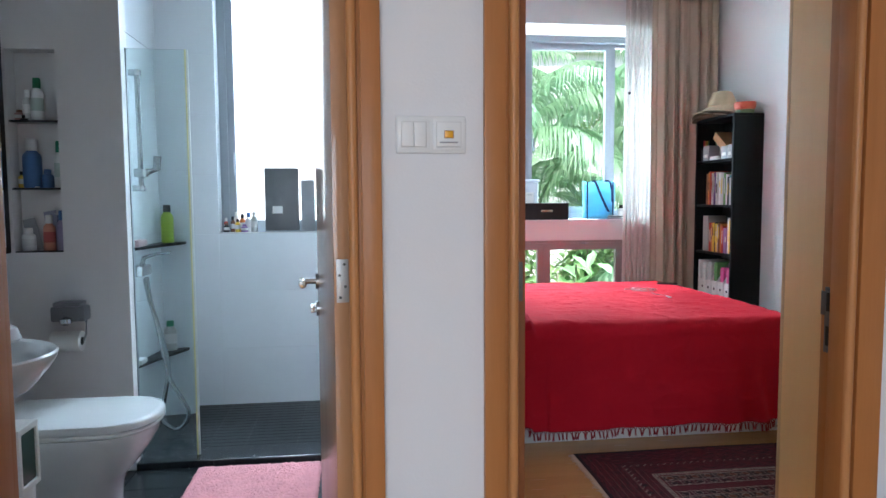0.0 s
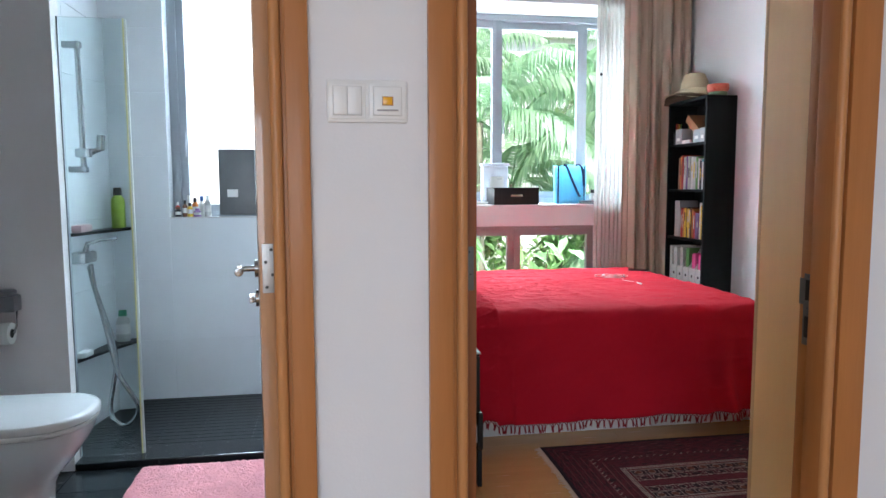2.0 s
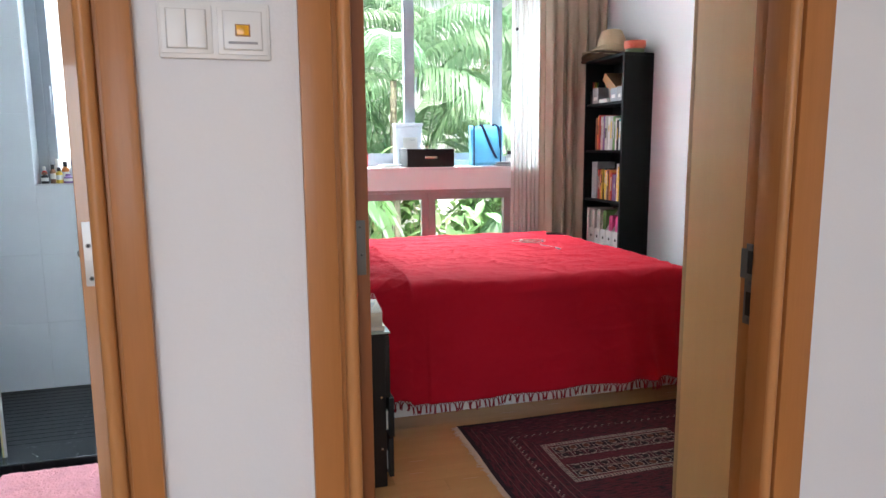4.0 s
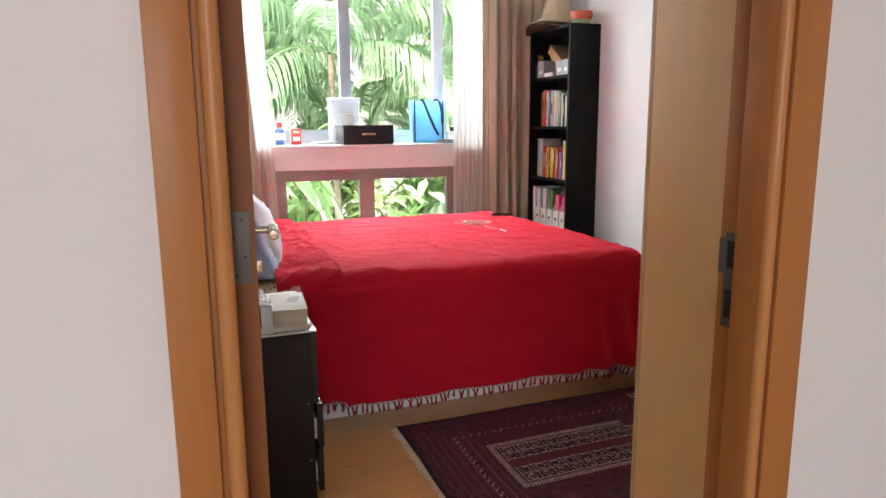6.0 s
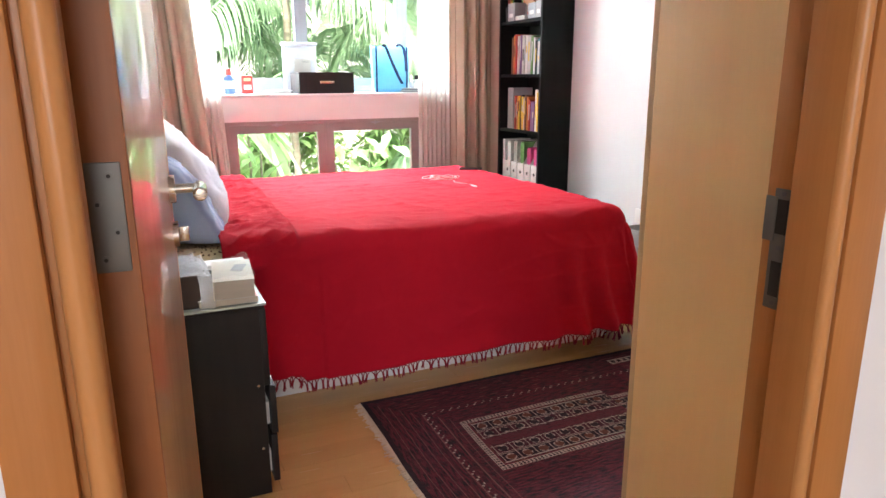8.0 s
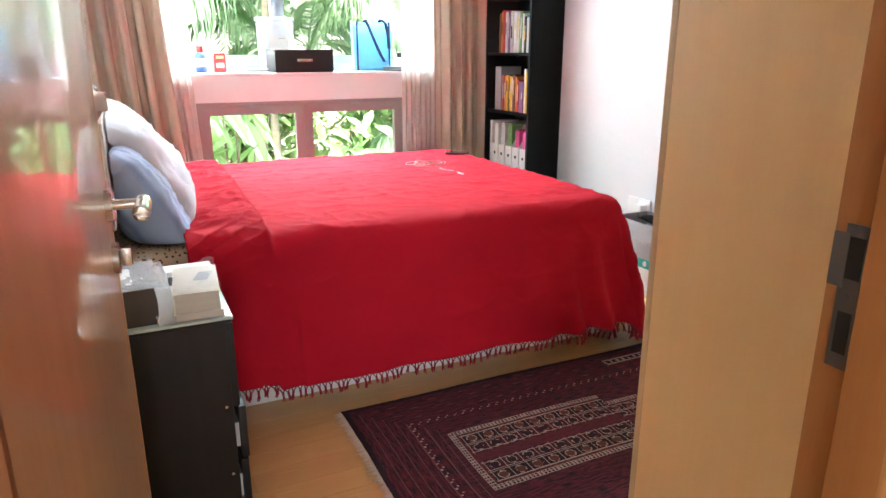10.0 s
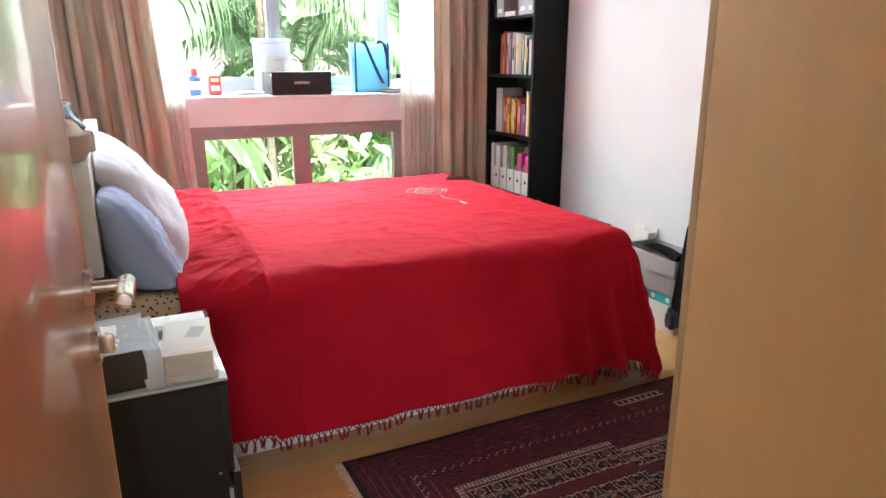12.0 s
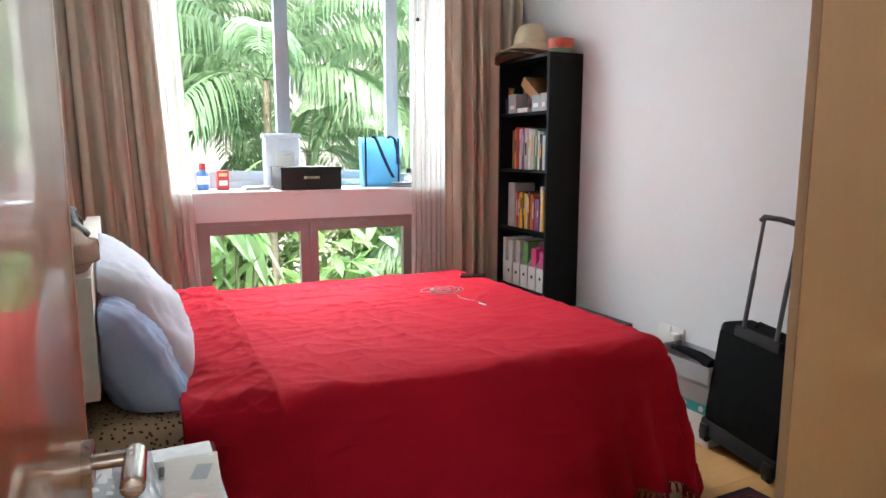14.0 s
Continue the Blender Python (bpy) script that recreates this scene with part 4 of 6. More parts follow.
for c, th, h in (("yellow", 0.030, 0.275), ("pale", 0.024, 0.27), ("yellow", 0.016, 0.26), ("white", 0.020, 0.28), ("purple", 0.026, 0.20), ("blue", 0.014, 0.19),
                 ("purple", 0.018, 0.20), ("red", 0.022, 0.21), ("orange", 0.024, 0.23), ("brown", 0.022, 0.24), ("white", 0.012, 0.22), ("yellow", 0.024, 0.23),
                 ("black", 0.024, 0.24), ("yellow", 0.022, 0.235), ("orange", 0.018, 0.23), ("black", 0.014, 0.22), ("red", 0.018, 0.235)):
    book(y, LEVELS[2], th, h, rnd.uniform(0.14, 0.19), c, x=SF + 0.03 + rnd.uniform(0, 0.015))
    y += th + 0.0015
solo("folder", box(SF + 0.04, SF + 0.20, y + 0.02, y + 0.10, LEVELS[2], LEVELS[2] + 0.29, 0.004), GREYCARD, "mauve grey card folder box on the shelf", "folder")


def magazine_file(y, z, col, h):
    f = thing("magazine_file", "white card magazine file filled with " + col + " papers", "magazine file", "magazine files in the bookcase", at=(SF + 0.012, y, z))
    part("front", box(0, 0.002, 0, 0.082, 0, 0.150, 0.0006), WHITECARD, f)
    for yy in (0.0, 0.080):
        bm = bmesh.new()
        pts = [(0, 0), (0.215, 0), (0.215, 0.30), (0.10, 0.30), (0, 0.150)]
        a = [bm.verts.new((px, yy, pz)) for px, pz in pts]
        b = [bm.verts.new((px, yy + 0.002, pz)) for px, pz in pts]
        bm.faces.new(a), bm.faces.new(b[::-1])
        for k in range(5):
            bm.faces.new((a[k], b[k], b[(k + 1) % 5], a[(k + 1) % 5]))
        bmesh.ops.recalc_face_normals(bm, faces=bm.faces)
        part("side", bm, WHITECARD, f, smooth=False)
    # Dark disc on the front, painting the shade inside the finger hole.
    part("finger_hole_shade", cyl((-0.0008, 0.041, 0.085), (0.0, 0.041, 0.085), 0.011, n=20), DARKHOLE, f)
    for k in range(4):
        part("paper", box(0.006 + 0.004 * k, 0.205, 0.006 + 0.018 * k, 0.020 + 0.018 * k, 0.003, h - 0.012 * (k % 2), 0), COL[CN.index(col)], f)
    return f


for k, (c, h) in enumerate((("pink", 0.26), ("pink", 0.265), ("green", 0.30), ("pale", 0.30), ("white", 0.29))):
    magazine_file(SN + 0.030 + 0.092 * k, LEVELS[1], c, h)
solo("folder", box(SF + 0.02, SF + 0.20, SN + 0.495, SN + 0.525, LEVELS[1], LEVELS[1] + 0.30, 0.002), WHITECARD, "white card folder standing on the shelf", "folder")
z1 = LEVELS[4]
for y0, y1, h, m, lab in ((4.835, 4.905, 0.105, GREYCARD, "grey card storage box on the shelf"), (4.910, 5.000, 0.098, ALU, "silver grey storage box on the shelf"),
                          (5.18, 5.27, 0.12, GREYCARD, "grey card storage box on the shelf")):
    bxo = thing("storage_box", lab, "box", "small boxes in the bookcase")
    part("body", box(SF + 0.012, SF + 0.15, y0, y1, z1, z1 + h, 0.002), m, bxo)
    part("label", box(SF + 0.0105, SF + 0.012, y0 + 0.02, y1 - 0.02, z1 + 0.025, z1 + 0.05, 0), WHITECARD, bxo)
wb = solo("wooden_box", box(0, 0.16, -0.10, 0.10, 0, 0.062, 0.003), BOXWOOD, "reddish cedar box leaning on the shelf", "box")
wb.matrix_basis = pose(SF + 0.03, 5.075, z1 + 0.115, 36, 0, 0)
solo("notepad", box(SF + 0.008, SF + 0.07, 5.04, 5.16, z1, z1 + 0.028, 0.002), WHITECARD, "white notepad lying on the shelf", "notepad")
for k, (c, th, h) in enumerate((("brown", 0.016, 0.19), ("red", 0.014, 0.17), ("pale", 0.018, 0.20), ("orange", 0.016, 0.18), ("green", 0.014, 0.19))):
    book(5.115 + 0.028 * k, z1 + 0.0, th, h, 0.11, c, x=SF + 0.10)
pens = thing("pen_cup", "black wire cup of pens on the shelf", "pen cup")
part("cup", lathe([(0.03, 0), (0.034, 0.10), (0.031, 0.10), (0.028, 0.004)], (SF + 0.05, 5.305, z1), 20), BLACKPLASTIC, pens)
for k in range(4):
    part("pen", cyl((SF + 0.05 + 0.008 * (k - 2), 5.305, z1 + 0.01), (SF + 0.035 + 0.02 * k, 5.30 + 0.012 * k, z1 + 0.17), 0.004, n=8), COL[k], pens)

# hats and bowl on top
hats = thing("hat", "brown felt hats stacked flat under the straw hat", "hat")
for k in range(3):
    def brim(u, v, k=k):
        a, r = u * 2 * math.pi, 0.03 + v * (0.215 - 0.012 * k)
        return (min(3.07, 2.930 + 0.86 * r * math.cos(a)), 5.16 + 0.02 * k + 1.05 * r * math.sin(a), SH + 0.006 + 0.014 * k + 0.020 * v * v * (math.sin(2 * a + k) + 0.3) - 0.012 * (v > 0.98))
    solidify(part("brim", grid(brim, 48, 8), FELT if k < 2 else STRAW, hats), 0.004)
hat = thing("straw_hat", "natural straw sun hat with a wide brim", "hat")


def straw(u, v):
    a = u * 2 * math.pi
    if v < 0.45:
        k = v / 0.45
        r, z = 0.205 - 0.090 * k, 0.050 + 0.035 * k + 0.014 * math.sin(2 * a + 1) * (1 - k) - 0.02 * (1 - k)
    elif v < 0.8:
        k = (v - 0.45) / 0.35
        r, z = 0.115 - 0.030 * k * k, 0.085 + 0.095 * k
    else:
        k = (v - 0.8) / 0.2
        r, z = 0.085 * math.cos(k * math.pi / 2) ** 0.7 + 0.001, 0.180 + 0.028 * math.sin(k * math.pi / 2)
    return (min(3.072, 2.930 + 0.90 * r * math.cos(a)), 5.150 + r * math.sin(a), SH + 0.005 + z)


solidify(part("body", grid(straw, 56, 40), STRAW, hat), 0.003)
part("ribbon", lathe([(0.118, 0.088), (0.117, 0.105)], (2.930, 5.150, SH + 0.005), 40, 0.90, 1.0), STRAW, hat)
bowl = thing("bowl", "red lacquered bowl with a pale pattern on a green tin", "bowl")
part("bowl_body", lathe([(0.05, 0.028), (0.072, 0.030), (0.080, 0.055), (0.078, 0.085), (0.073, 0.085), (0.072, 0.05), (0.04, 0.04)], (2.955, 4.865, SH), 36), REDBOWL, bowl)
part("tin", lathe([(0.066, 0.0), (0.068, 0.003), (0.068, 0.024), (0.066, 0.028)], (2.955, 4.865, SH), 36), plain("green_tin", (0.18, 0.27, 0.14), 0.4), bowl)

# ---- window sill things ----
bk = thing("storage_box", "black-brown box with a steel label holder on the sill", "box", at=(1.600, 5.690, SILLZ))
part("body", box(-0.190, 0.190, -0.140, 0.140, 0, 0.138, 0.002), DARKBROWN, bk)
part("lid", box(-0.192, 0.192, -0.142, 0.142, 0.128, 0.141, 0.002), DARKBROWN, bk)
part("label_holder", box(-0.050, 0.050, -0.1435, -0.140, 0.066, 0.084, 0.001), STEEL, bk)
tub = thing("plastic_container", "frosted white plastic container standing on the sill", "container", at=(1.492, 5.885, SILLZ))
part("body", box(-0.115, 0.115, -0.045, 0.045, 0, 0.33, 0.02, seg=4), CLEARPLASTIC, tub)
part("lid", box(-0.122, 0.122, -0.052, 0.052, 0.325, 0.350, 0.008), CLEARPLASTIC, tub)
part("label", box(-0.05, 0.07, -0.047, -0.0455, 0.12, 0.235, 0), WHITECARD, tub)
part("label_print", box(0.01, 0.055, -0.048, -0.047, 0.212, 0.217, 0), GREYCARD, tub, "unreadable printed line")
bag = thing("shopping_bag", "light blue fabric shopping bag with navy straps", "bag", at=(2.135, 5.77, SILLZ), rz=-8)


def bagside(u, v):
    a = u * 2 * math.pi
    q = max(abs(math.cos(a)), abs(math.sin(a)))
    x, yy = math.cos(a) / q, math.sin(a) / q
    return (x * (0.125 + 0.012 * v), yy * (0.055 - 0.02 * v), v * (0.325 + 0.008 * math.sin(3 * a)))


solidify(part("body", grid(bagside, 48, 10), BLUEBAG, bag), 0.003)
part("base", box(-0.123, 0.123, -0.053, 0.053, 0.001, 0.005, 0), BLUEBAG, bag)
for k, x0 in enumerate((-0.11, 0.115)):
    part("corner_binding", box(x0 - 0.006, x0 + 0.006, -0.060, -0.052, 0.0, 0.325, 0.002), NAVY, bag)
for sy in (-1, 1):
    pts = ([(-0.055, -0.045, 0.322), (-0.050, -0.052, 0.338), (-0.030, -0.056, 0.300), (0.010, -0.060, 0.200), (0.050, -0.063, 0.110), (0.078, -0.064, 0.060)] if sy < 0 else
           [(0.045, -0.045, 0.322), (0.060, -0.050, 0.340), (0.092, -0.054, 0.315), (0.108, -0.058, 0.240), (0.112, -0.060, 0.150)])
    bm = bmesh.new()
    a = [[bm.verts.new((p[0] + d, p[1], p[2])) for d in (-0.011, 0.011)] for p in pts]
    for p, q in zip(a, a[1:]):
        bm.faces.new((p[0], p[1], q[1], q[0]))
    solidify(part("strap", bm, NAVY, bag), 0.003)
pl = thing("plate_stack", "small stack of pale plates on the sill", "plates", at=(2.245, 5.635, SILLZ))
for k in range(4):
    part("plate", lathe([(0.045, 0.0), (0.078 - 0.004 * k, 0.004), (0.082 - 0.004 * k, 0.008), (0.04, 0.006)], (0, 0, 0.008 * k), 32), (GREYCARD, WHITECARD, GREYCARD, WHITECARD)[k], pl)


def bottle(name, label, at, r, h, body, cap, caph=0.25, neck=0.55, group="", band=None):
    b = thing(name, label, "bottle", group, at=at)
    hb = h * (1 - caph)
    part("body", lathe([(r * 0.9, 0), (r, r * 0.15), (r, hb * 0.82), (r * 0.92, hb * 0.9), (r * neck, hb), (r * neck, hb + 0.001)], (0, 0, 0), 24), body, b)
    part("cap", lathe([(r * neck * 1.05, hb + 0.0015), (r * neck * 1.1, hb + 0.004), (r * neck * 1.05, h - 0.003), (r * neck * 0.9, h)], (0, 0, 0), 20), cap, b)
    if band != "none":
        part("label", lathe([(r * 1.008, hb * 0.3), (r * 1.008, hb * 0.7)], (0, 0, 0), 24), band or (WHITECARD if body != WHITECARD else COL[4]), b)
    return b


bottle("jar", "dark small jar on the sill", (2.325, 5.72, SILLZ), 0.028, 0.12, COL[9], COL[5])
# Bottle shape standing in for a small blue and red figure.
bottle("bottle", "small blue and red figure on the sill, shaped as a bottle", (0.985, 5.78, SILLZ), 0.036, 0.165, COL[4], COL[0])
tin = thing("tin", "red tin with a white label on the sill", "tin", at=(1.095, 5.74, SILLZ))
part("body", box(-0.036, 0.036, -0.025, 0.025, 0, 0.120, 0.006), COL[0], tin)
part("label", box(-0.024, 0.024, -0.0262, -0.025, 0.03, 0.06, 0), WHITECARD, tin)
part("label", box(-0.024, 0.024, -0.0262, -0.025, 0.085, 0.105, 0), plain("tin_print", (0.75, 0.45, 0.25), 0.5), tin)
cd = solo("card", box(-0.04, 0.04, -0.004, 0.004, 0, 0.185, 0.002, m=pose(0.915, 5.76, SILLZ + 0.0, -6, 0, 15)), WHITECARD, "white folded card standing on the sill", "card")
for k, (x, yy) in enumerate(((1.285, 5.66), (1.275, 5.665), (1.29, 5.655))):
    solo("booklet", box(-0.075, 0.075, -0.055, 0.055, 0, 0.008, 0.001, m=pose(x, yy, SILLZ + 0.0085 * k, 0, 0, 8 * k)), (WHITECARD, COL[9], WHITECARD)[k], "white booklet lying on the sill", "booklet", "booklets on the sill")
solo("paper_sheet", box(-0.08, 0.08, -0.05, 0.05, 0, 0.002, 0, m=pose(1.93, 5.63, SILLZ, 0, 0, 5)), WHITECARD, "white paper sheet lying on the sill", "paper")

# ---- nightstand things ----
nt = NZ + 0.007
fb = thing("tissue_box", "dark card box with crumpled clear wrapping", "box", at=(0.425, 2.885, nt), rz=3)
part("body", box(-0.072, 0.072, -0.120, 0.115, 0, 0.093, 0.003), plain("dark_brown_card", (0.085, 0.065, 0.055), 0.5), fb)


def film(u, v):
    x, yy = -0.082 + 0.168 * u, -0.12 + 0.245 * v
    return (x, yy, 0.096 + 0.022 * abs(noise.noise(Vector((u * 5, v * 5, 2)))) + 0.012 * (abs(u - 0.5) * 2) ** 4)


part("wrapping", grid(film, 24, 30), FILM, fb, "clear crumpled plastic film")
def flap(x0, x1, y0, drop, seed):
    """A loose tongue of film standing up behind and hanging over the front edge."""
    def g(u, v):
        lift = 0.100 - 0.02 * v if v < 0.55 else 0.089 - drop * ((v - 0.55) / 0.45) ** 1.3
        yy = y0 + 0.20 * (1 - v / 0.55) if v < 0.55 else y0 - 0.012 * (v - 0.55) / 0.45
        return (x0 + (x1 - x0) * u + 0.010 * noise.noise(Vector((3 * v, seed, u))), yy, lift + 0.010 * abs(noise.noise(Vector((u * 4, v * 6, seed)))))
    return grid(g, 10, 40)


part("wrapping_flap", flap(0.070, 0.105, -0.128, 0.115, 3), FLAPFILM, fb, "clear plastic flap hanging down")
part("wrapping_flap", flap(-0.118, -0.062, -0.128, 0.080, 8), FLAPFILM, fb, "clear plastic flap hanging down")
part("wrapping_edge", grid(lambda u, v: (-0.085 + 0.17 * u, 0.118 - 0.24 * v, 0.094 + (0.030 if u in (0.0, 1.0) else 0.004) * abs(noise.noise(Vector((u * 7, v * 9, 1))))), 12, 24), FLAPFILM, fb)
part("tissue", grid(lambda u, v: (-0.045 + 0.07 * u, -0.08 + 0.15 * v, 0.094 + 0.006 * abs(noise.noise(Vector((u * 3, v * 3, 7))))), 14, 14), WHITECARD, fb)
bk2 = thing("book", "thick paperback book lying on the nightstand", "book", at=(0.600, 2.860, nt), rz=-4.5)
part("page_block", box(-0.052, 0.052, -0.110, 0.110, 0.022, 0.070, 0.001), PAPER, bk2)
part("cover", box(-0.054, 0.054, -0.112, 0.112, 0.070, 0.073, 0.001), PAPER, bk2)
part("spine", box(-0.056, -0.053, -0.112, 0.112, 0.021, 0.073, 0.0008), PAPER, bk2)
part("cover_print", box(-0.005, 0.03, -0.01, 0.06, 0.073, 0.0736, 0, m=pose(0, 0, 0, 0, 0, -14)), GREYCARD, bk2)
bk3 = thing("book", "flat white book lying under the paperback", "book", at=(0.580, 2.870, nt), rz=-2)
part("page_block", box(-0.080, 0.076, -0.115, 0.118, 0.002, 0.0185, 0.001), PAPER, bk3)
part("cover", box(-0.082, 0.078, -0.117, 0.120, 0.0185, 0.0205, 0.0006), WHITECARD, bk3)
part("wrapping", grid(lambda u, v: (-0.075 + 0.15 * u, -0.10 + 0.215 * v, 0.0755 + 0.020 * abs(noise.noise(Vector((u * 4, v * 4, 5)))) + 0.03 * max(0, u + v - 1.5)), 20, 24), FILM, bk3)
cs = thing("cable_box", "white card box lying on the nightstand", "box", at=(0.560, 3.055, nt))
part("body", box(-0.09, 0.10, -0.035, 0.035, 0, 0.050, 0.002), WHITECARD, cs)
part("print", box(-0.02, 0.02, -0.0358, -0.035, 0.012, 0.036, 0), DARKGREY, cs)

# ---- on the bed ----
ph = thing("phone", "dark phone lying on the bedspread", "phone", at=(2.285, 4.72, ZT + 0.008), rz=-27)
part("body", box(-0.072, 0.072, -0.035, 0.035, 0.0, 0.008, 0.003), BLACKPLASTIC, ph)
part("screen", box(-0.066, 0.066, -0.031, 0.031, 0.008, 0.0084, 0), plain("phone_glass", (0.05, 0.012, 0.014), 0.1), ph)
pts = []
rnd = random.Random(3)
for k in range(56):
    a = k * 0.43
    r = 0.105 * (0.62 + 0.38 * math.sin(k * 0.71))
    pts.append((1.940 + r * math.cos(a) + 0.02 * math.sin(k * 0.23), 4.40 + r * math.sin(a) * 0.80, ZT + 0.013 + 0.007 * math.sin(k * 0.9) ** 2))
pts += [(1.97 - 0.02 * math.sin(k), 4.29 - 0.035 * k, ZT + 0.011) for k in range(7)]
ear = thing("earphones", "tangled white earphone cable on the bedspread", "earphones")
part("cable", tube(pts, 0.0017, 6), plain("grey_cable", (0.42, 0.38, 0.34), 0.4), ear)
for ex, ey in ((1.90, 4.44), (2.01, 4.36)):
    part("earbud", lathe([(0.003, 0.0), (0.008, 0.004), (0.008, 0.011), (0.003, 0.015)], (ex, ey, ZT + 0.011), 14), WHITEPLASTIC, ear)
part("plug", cyl((1.975, 4.085, ZT + 0.012), (1.985, 4.045, ZT + 0.012), 0.0045, 0.003, 12), WHITEPLASTIC, ear)

# on the headboard
bagk = solo("plastic_bag", grid(lambda u, v: (0.330 + 0.075 * math.cos(6.2832 * u) * math.sin(math.pi * v) * (1 + 0.55 * noise.noise(Vector((4 * math.cos(6.2832 * u), 4 * math.sin(6.2832 * u), 7 * v)))),
                                               3.62 + 0.13 * math.sin(6.2832 * u) * math.sin(math.pi * v) * (1 + 0.4 * noise.noise(Vector((5 * math.cos(6.2832 * u), 5 * math.sin(6.2832 * u), 5 * v)))), 1.118 - 0.092 * math.cos(math.pi * v) * (1 + 0.2 * noise.noise(Vector((5 * u, 5 * v, 3))))), 40, 24),
           plain("black_bin_bag", (0.02, 0.024, 0.03), 0.3, bump=1.0, bscale=22), "crumpled black plastic bag on the headboard", "plastic bag")
cl2 = solo("folded_cloth", grid(lambda u, v: (0.345 + 0.10 * math.cos(6.2832 * u) * math.sin(math.pi * v) * (1 + 0.2 * noise.noise(Vector((4 * u, 4 * v, 5)))),
                                               3.42 + 0.11 * math.sin(6.2832 * u) * math.sin(math.pi * v), 1.085 - 0.062 * math.cos(math.pi * v) + 0.012 * math.sin(24 * v)), 40, 30),
           plain("beige_cloth", (0.45, 0.35, 0.27), 0.9, bump=0.3, bscale=200), "bundled beige cloth on the headboard", "cloth")

# ---- by the right wall ----
su = thing("suitcase", "black soft cabin suitcase with its handle pulled out", "suitcase", at=(2.955, 3.335, 0.0), rz=0)
su.matrix_basis = pose(2.925, 3.375, 0.017, 5.5, 3, -4)
part("body", box(-0.095, 0.095, -0.235, 0.180, 0.045, 0.572, 0.035, seg=4), BLACKCASE, su)
part("base_guard", box(-0.100, 0.098, -0.239, 0.184, 0.030, 0.110, 0.015), CASEPLASTIC, su)
part("front_pocket", box(-0.100, -0.090, -0.220, 0.165, 0.13, 0.53, 0.004, seg=3), BLACKCASE, su)
for yy in (-0.205, 0.150):
    wh = part("wheel", cyl((-0.085, yy - 0.014, 0.026), (-0.085, yy + 0.014, 0.026), 0.026, n=24), BLACKPLASTIC, su)
    part("wheel_housing", box(-0.112, -0.070, yy - 0.024, yy + 0.024, 0.030, 0.085, 0.008), BLACKPLASTIC, su)
    part("foot", box(0.06, 0.085, yy - 0.012, yy + 0.012, 0.003, 0.031, 0.004), BLACKPLASTIC, su)
part("handle_plate", box(-0.104, -0.075, -0.150, 0.085, 0.535, 0.582, 0.008), CASEPLASTIC, su)
for yy in (-0.120, 0.050):
    part("handle_rod", cyl((-0.088, yy, 0.57), (-0.088, yy, 0.83), 0.0095, n=14), DARKGREY, su)
    part("handle_rod", cyl((-0.088, yy, 0.83), (-0.088, yy, 1.050), 0.0075, n=14), DARKGREY, su)
part("grip", tube([(-0.088, -0.133, 1.043), (-0.088, -0.120, 1.060), (-0.088, -0.035, 1.065), (-0.088, 0.050, 1.060), (-0.088, 0.063, 1.043)], 0.012, 12), BLACKPLASTIC, su)
part("top_handle", tube([(0.0, -0.07, 0.569), (0.0, -0.05, 0.595), (0.0, 0.05, 0.595), (0.0, 0.07, 0.569)], 0.008, 10), BLACKCASE, su)

b1 = thing("shoe_box", "white and teal card box on the floor", "box", at=(2.965, 3.70, 0))
part("body", box(-0.105, 0.105, -0.185, 0.200, 0, 0.145, 0.002), WHITECARD, b1)
part("band", box(-0.1065, 0.1065, -0.1865, 0.2015, 0.145, 0.195, 0.002), TEAL, b1)
for k in range(3):
    part("print", cyl((-0.1075, -0.13 + 0.10 * k, 0.170), (-0.1065, -0.13 + 0.10 * k, 0.170), 0.014, n=16), WHITECARD, b1)
b2 = thing("shoe_box", "grey card box stacked on the white box", "box", at=(2.960, 3.715, 0.1955), rz=2)
part("body", box(-0.110, 0.108, -0.19, 0.205, 0, 0.085, 0.002), GREYCARD, b2)
part("lid", box(-0.113, 0.111, -0.193, 0.208, 0.085, 0.105, 0.002), GREYCARD, b2)
b3 = thing("tray_box", "open grey card tray with a black folded umbrella", "box", at=(2.955, 3.715, 0.301), rz=-2)
part("tray", boxes((-0.112, 0.112, -0.20, 0.20, 0, 0.004), (-0.112, -0.108, -0.20, 0.20, 0.004, 0.082), (0.108, 0.112, -0.20, 0.20, 0.004, 0.082),
                   (-0.108, 0.108, -0.20, -0.196, 0.004, 0.082), (-0.108, 0.108, 0.196, 0.20, 0.004, 0.082)), GREYCARD, b3, smooth=False)
um = thing("umbrella", "folded black umbrella lying in the tray", "umbrella")
part("canopy", tube([(2.90, 3.55, 0.375), (2.93, 3.65, 0.385), (2.97, 3.78, 0.378), (3.0, 3.86, 0.365)], 0.030, 10, 0.5), BLACKCASE, um)
part("umbrella_handle", tube([(3.0, 3.86, 0.365), (3.005, 3.90, 0.362)], 0.014, 10), BLACKPLASTIC, um)
lc = thing("storage_case", "low black case standing against the wall behind the bed", "case")
part("body", box(2.80, 3.070, 4.28, 4.77, 0.0, 0.355, 0.008), BLACKPLASTIC, lc)
part("lid", box(2.795, 3.074, 4.275, 4.775, 0.356, 0.385, 0.008), BLACKPLASTIC, lc)
so = thing("wall_socket", "white double wall socket with a plugged white charger", "socket", at=(XR, 3.99, 0.398))
